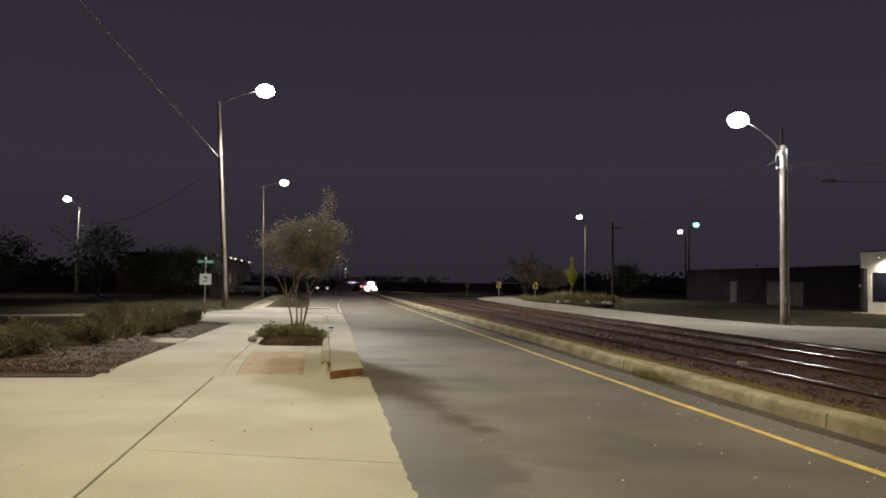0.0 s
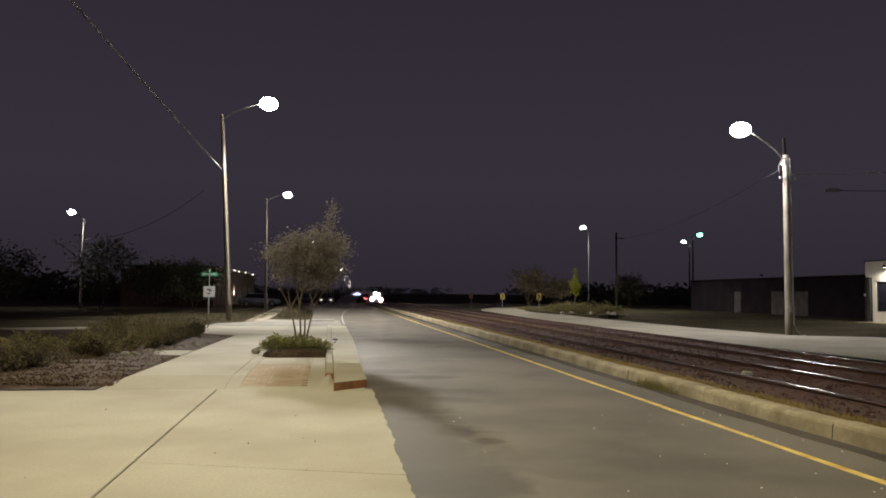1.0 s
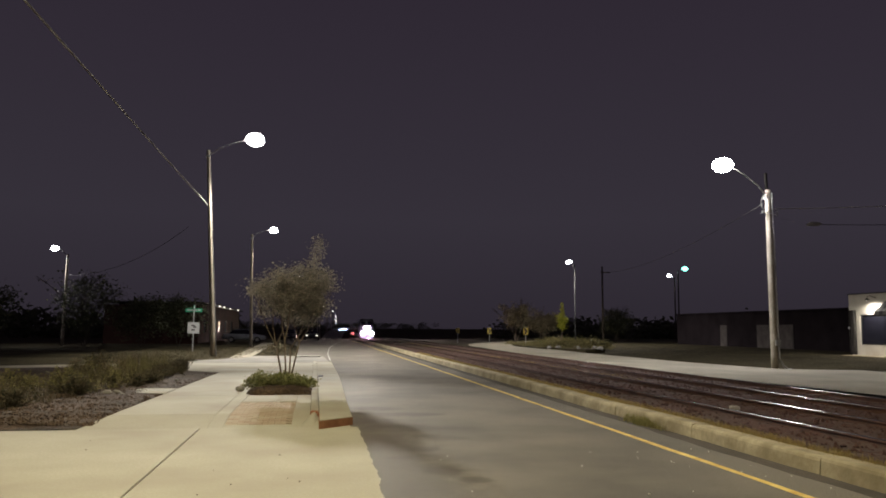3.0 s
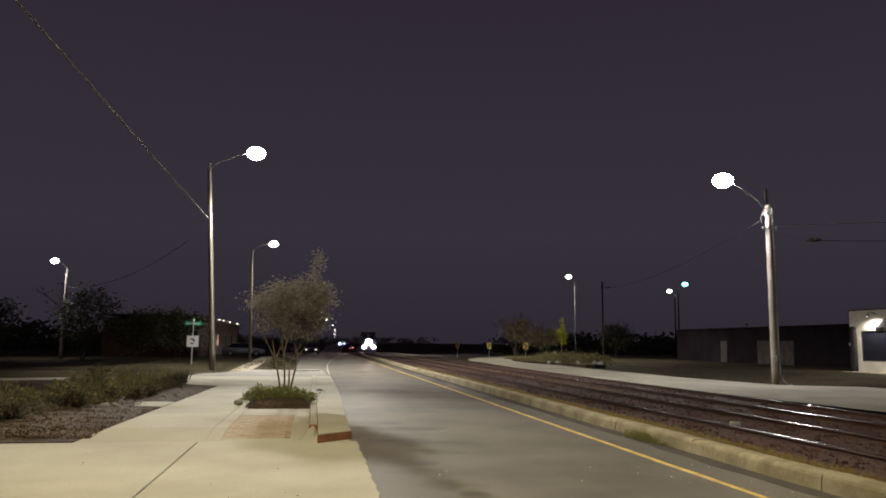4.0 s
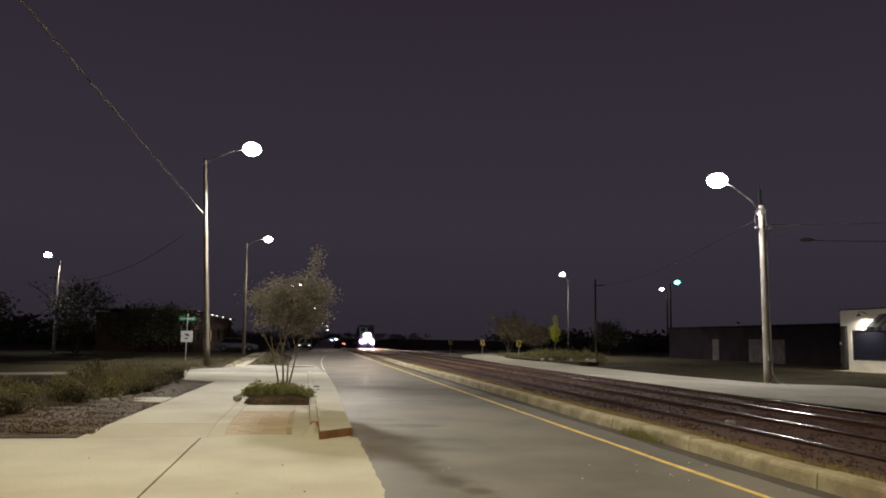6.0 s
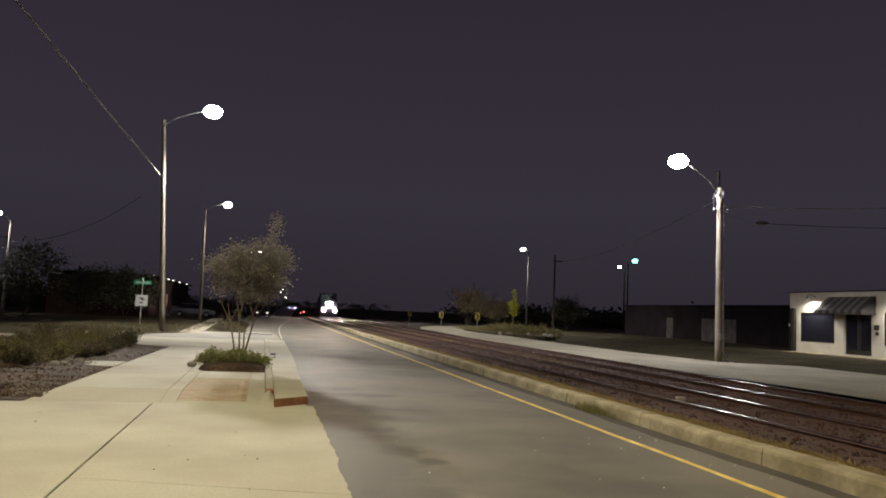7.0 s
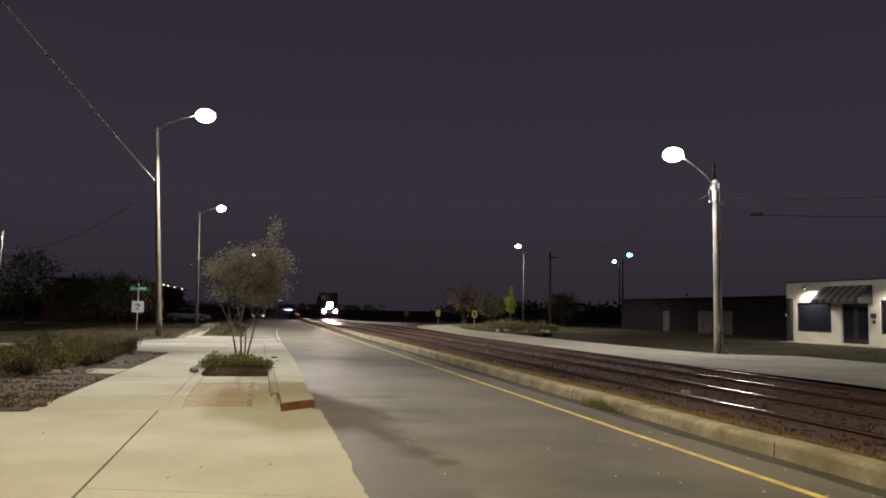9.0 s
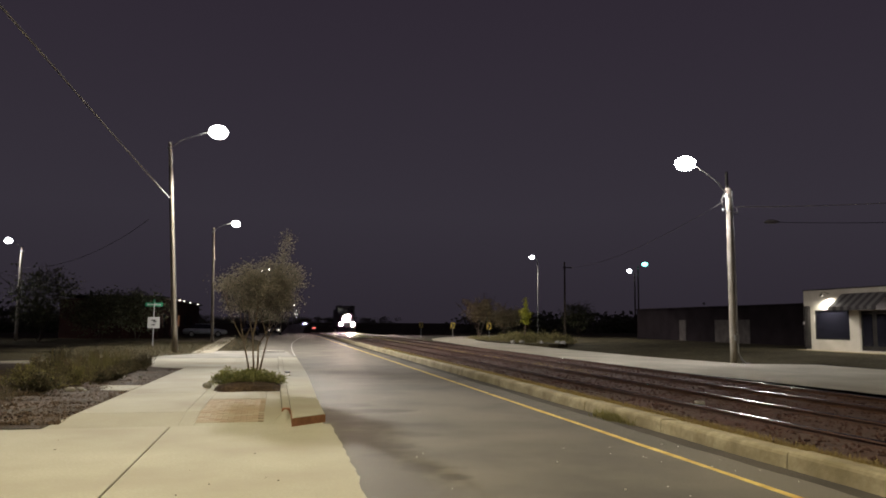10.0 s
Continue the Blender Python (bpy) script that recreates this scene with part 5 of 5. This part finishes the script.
def brick_building():
    root = thing("brick_building", 0, 0, 0, "low red brick building with bulbs along its roof edge", "building")
    X, Y0, Y1, Z = -11.6, 80.0, 122.0, 4.0
    holes = [(84.0, 86.0), (89.5, 92.0), (96.0, 98.5), (103, 105.5), (110, 112.5)]
    bm = bmesh.new()
    box(bm, X - 9, X - 0.3, Y0, Y1, -0.5, Z - 0.2)
    part("body", bm, M_REDWALL, root)
    bm = bmesh.new()
    ys = sorted({Y0, Y1} | {v for h in holes for v in h})
    for a, b in zip(ys, ys[1:]):
        if (a, b) in holes:
            box(bm, X - 0.297, X, a, b, -0.5, 1.0)
            box(bm, X - 0.297, X, a, b, 2.4, Z)
        else:
            box(bm, X - 0.297, X, a, b, -0.5, Z)
    part("front_wall", bm, M_REDWALL, root)
    bm = bmesh.new()
    box(bm, X - 9.2, X + 0.5, Y0 - 0.3, Y1 + 0.3, Z + 0.003, Z + 0.16, 0.02)
    part("roof", bm, M_TRIM, root)
    for k, h in enumerate(holes):
        window(root, h[0], h[1], 1.0, 2.4, X - 0.1, M_TRIM, M_LIT_WINDOW if k == 2 else M_GLASS_DULL, 1)
    for by in (92.5, 97.0, 104.0, 114.0):
        bm = bmesh.new()
        ball(bm, (X + 0.55, by, Z + 0.06), (0.08, 0.65, 0.07), 2)
        part("bulb", bm, M_STRING, root, "small glowing bulb")


brick_building()


# ---------------------------------------------------------------- cars
def car(x, y, z, rz, paint, label, lights=None, tails=None):
    """A saloon car, nose along +x of its own space."""
    root = thing("car", x, y, z, label, "car", rz=rz)
    bm = bmesh.new()
    side = [(-2.25, 0.32), (2.2, 0.30), (2.28, 0.55), (2.1, 0.74), (1.15, 0.88), (-1.55, 0.92), (-2.2, 0.88), (-2.3, 0.6)]
    prism(bm, side, "y", -0.87, 0.87)
    bmesh.ops.bevel(bm, geom=bm.edges[:], offset=0.06, segments=2, affect="EDGES")
    part("body", bm, paint, root, "", True)
    bm = bmesh.new()
    lo = [bm.verts.new(v) for v in ((1.15, -0.8, 0.86), (1.15, 0.8, 0.86), (-1.75, 0.8, 0.9), (-1.75, -0.8, 0.9))]
    hi = [bm.verts.new(v) for v in ((0.35, -0.6, 1.38), (0.35, 0.6, 1.38), (-1.05, 0.6, 1.4), (-1.05, -0.6, 1.4))]
    bm.faces.new(hi)
    for k in range(4):
        bm.faces.new((lo[k], lo[(k + 1) % 4], hi[(k + 1) % 4], hi[k]))
    bmesh.ops.recalc_face_normals(bm, faces=bm.faces[:])
    part("cabin_glass", bm, M_GLASS, root)
    bm = bmesh.new()
    box(bm, -1.08, 0.38, -0.62, 0.62, 1.385, 1.43, 0.015)
    part("roof", bm, paint, root)
    for wx in (-1.35, 1.4):
        for wy in (-0.84, 0.84):
            bm = bmesh.new()
            tube(bm, [(wx, wy - 0.1, 0.32), (wx, wy + 0.1, 0.32)], 0.32, 16)
            w = part("wheel", bm, M_BLACK, root)
            bm = bmesh.new()
            tube(bm, [(wx, wy - 0.11, 0.32), (wx, wy + 0.11, 0.32)], 0.2, 12)
            part("rim", bm, M_GALV, w)
    for wy in (-0.62, 0.62):
        bm = bmesh.new()
        ball(bm, (2.2, wy, 0.62), (0.09, 0.17, 0.09), 2)
        part("headlight", bm, lights or M_SIGN_WHITE, root)
        bm = bmesh.new()
        ball(bm, (-2.25, wy, 0.74), (0.06, 0.16, 0.08), 2)
        part("tail_light", bm, tails or M_REDPAINT, root)
    return root


car(-7.6, 87.0, -0.02, 0, M_SILVER, "silver saloon car parked on the lot")
car(-0.35, 102.0, gy(102), -90, M_DARKCAR, "dark car parked at the kerb with a lit headlamp", M_CARHEAD_W)
car(-3.2, 100.0, gy(100), -92, M_DARKCAR, "dark car parked beside the kerb")
car(17.9, 470.0, gy(470), -92, M_DARKCAR, "distant oncoming car with bluish headlights", M_CARHEAD)
car(15.0, 455.0, gy(455), -92, M_DARKCAR, "distant oncoming car with bluish headlights", glow("car_headlight_dim", (0.45, 0.65, 1.0), 90))
car(19.2, 400.0, gy(400), 88, M_DARKCAR, "distant car showing red tail lights", None, M_CARTAIL)


# ---------------------------------------------------------------- the locomotive
def hood(bm, x, y0, y1, z, r=0.24, wall=0.03):
    """A deep round lamp hood, open in front, closed behind."""
    n = 20
    rings = [[bm.verts.new((x + q * math.cos(a), y, z + q * math.sin(a))) for a in [2 * math.pi * k / n for k in range(n)]] for y, q in ((y0, r), (y1, r), (y1, r - wall), (y0 - 0.01, r - wall))]
    for a, b in zip(rings, rings[1:]):
        for k in range(n):
            bm.faces.new((a[k], a[(k + 1) % n], b[(k + 1) % n], b[k]))
    bm.faces.new(rings[0])
    bm.faces.new(rings[-1])
    bmesh.ops.recalc_face_normals(bm, faces=bm.faces[:])


def locomotive():
    root = thing("locomotive", TRACKS[1], 185.0, 0.197, "grey diesel locomotive with blazing headlights coming along the track", "locomotive")
    bm = bmesh.new()
    box(bm, -1.5, 1.5, 0.6, 18.0, 1.0, 1.55, 0.03)
    part("underframe", bm, M_LOCO, root)
    bm = bmesh.new()
    box(bm, -1.0, 1.0, 5.4, 17.2, 1.553, 4.2, 0.12)
    part("long_hood", bm, M_LOCO, root)
    bm = bmesh.new()
    prism(bm, [(2.6, 1.553), (5.38, 1.553), (5.38, 4.45), (2.9, 4.45), (2.6, 4.2)], "x", -1.48, 1.48)
    part("cab", bm, M_LOCO, root)
    bm = bmesh.new()
    prism(bm, [(1.0, 1.553), (2.597, 1.553), (2.597, 3.1), (1.35, 3.0), (1.0, 2.7)], "x", -0.85, 0.85)
    nose = part("nose", bm, M_LOCO, root)
    for x in (-0.72, 0.72):
        bm = bmesh.new()
        box(bm, x - 0.48, x + 0.48, 2.55, 2.598, 3.25, 3.95, 0.02)
        part("windscreen", bm, M_GLASS, root)
    for x in (-1.0, 1.0):
        bm = bmesh.new()
        box(bm, x - 0.3, x + 0.3, 2.6, 2.75, 4.12, 4.4, 0.02)
        part("number_board", bm, M_TRIM, root, "unlit number board")
    for x in (-0.24, 0.24):
        for y, z in ((0.96, 2.52), (0.96, 2.04)):
            bm = bmesh.new()
            hood(bm, x, 1.02, 0.45, z)
            h = part("headlight_housing", bm, M_LOCO, root)
            bm = bmesh.new()
            ball(bm, (x, y, z), (0.195, 0.04, 0.195), 3)
            part("headlight", bm, M_HEAD, h, "blazing headlight lens")
    for x in (-0.98, 0.98):
        bm = bmesh.new()
        hood(bm, x, 0.62, 0.05, 1.3)
        h = part("ditch_light_housing", bm, M_LOCO, root)
        bm = bmesh.new()
        ball(bm, (x, 0.56, 1.3), (0.195, 0.04, 0.195), 3)
        part("ditch_light", bm, M_DITCH, h, "blazing ditch light lens")
    bm = bmesh.new()
    prism(bm, [(0.2, 0.15), (0.6, 0.15), (0.6, 1.0), (0.45, 1.0)], "x", -1.45, 1.45)
    part("plough", bm, M_LOCO, root)
    bm = bmesh.new()
    box(bm, -0.15, 0.15, -0.35, 0.6, 0.75, 1.0, 0.03)
    part("coupler", bm, M_RUST, root)
    for x in (-1.42, 1.42):
        bm = bmesh.new()
        tube(bm, [(x, 0.65, 1.55), (x, 0.65, 2.6), (x, 2.5, 2.6)], 0.022, 6)
        part("handrail", bm, M_SIGN_WHITE, root)
    for y in (3.2, 4.9, 13.2, 14.9):
        bm = bmesh.new()
        tube(bm, [(-0.82, y, 0.5), (-0.68, y, 0.5)], 0.5, 20)
        tube(bm, [(0.68, y, 0.5), (0.82, y, 0.5)], 0.5, 20)
        tube(bm, [(-0.7, y, 0.5), (0.7, y, 0.5)], 0.08, 8)
        part("wheelset", bm, M_RUST, root)
    for y in (4.05, 14.05):
        bm = bmesh.new()
        box(bm, -1.1, 1.1, y - 1.6, y + 1.6, 0.55, 0.95, 0.03)
        part("truck_frame", bm, M_LOCO, root)
    bm = bmesh.new()
    tube(bm, [(0, 7.2, 0.75), (0, 11.2, 0.75)], 0.5, 14)
    part("fuel_tank", bm, M_LOCO, root)
    return root


loco = locomotive()


def motions():
    rows = []
    for t, y in ((0, 187), (1, 179.5), (2, 172.3), (3, 165.5), (4, 158.7), (5, 151.9), (6, 145), (7, 138.3), (8, 132.7), (9, 128.5), (10, 125.0)):
        x = TRACKS[1] + track_bend(y)
        rise = math.degrees(math.atan2(gy(y + 15) - gy(y), 15))
        rows.append((t, pose(x, y, gy(y) + 0.197, rise, 0, 0)))
    walk(loco, rows)


motions()
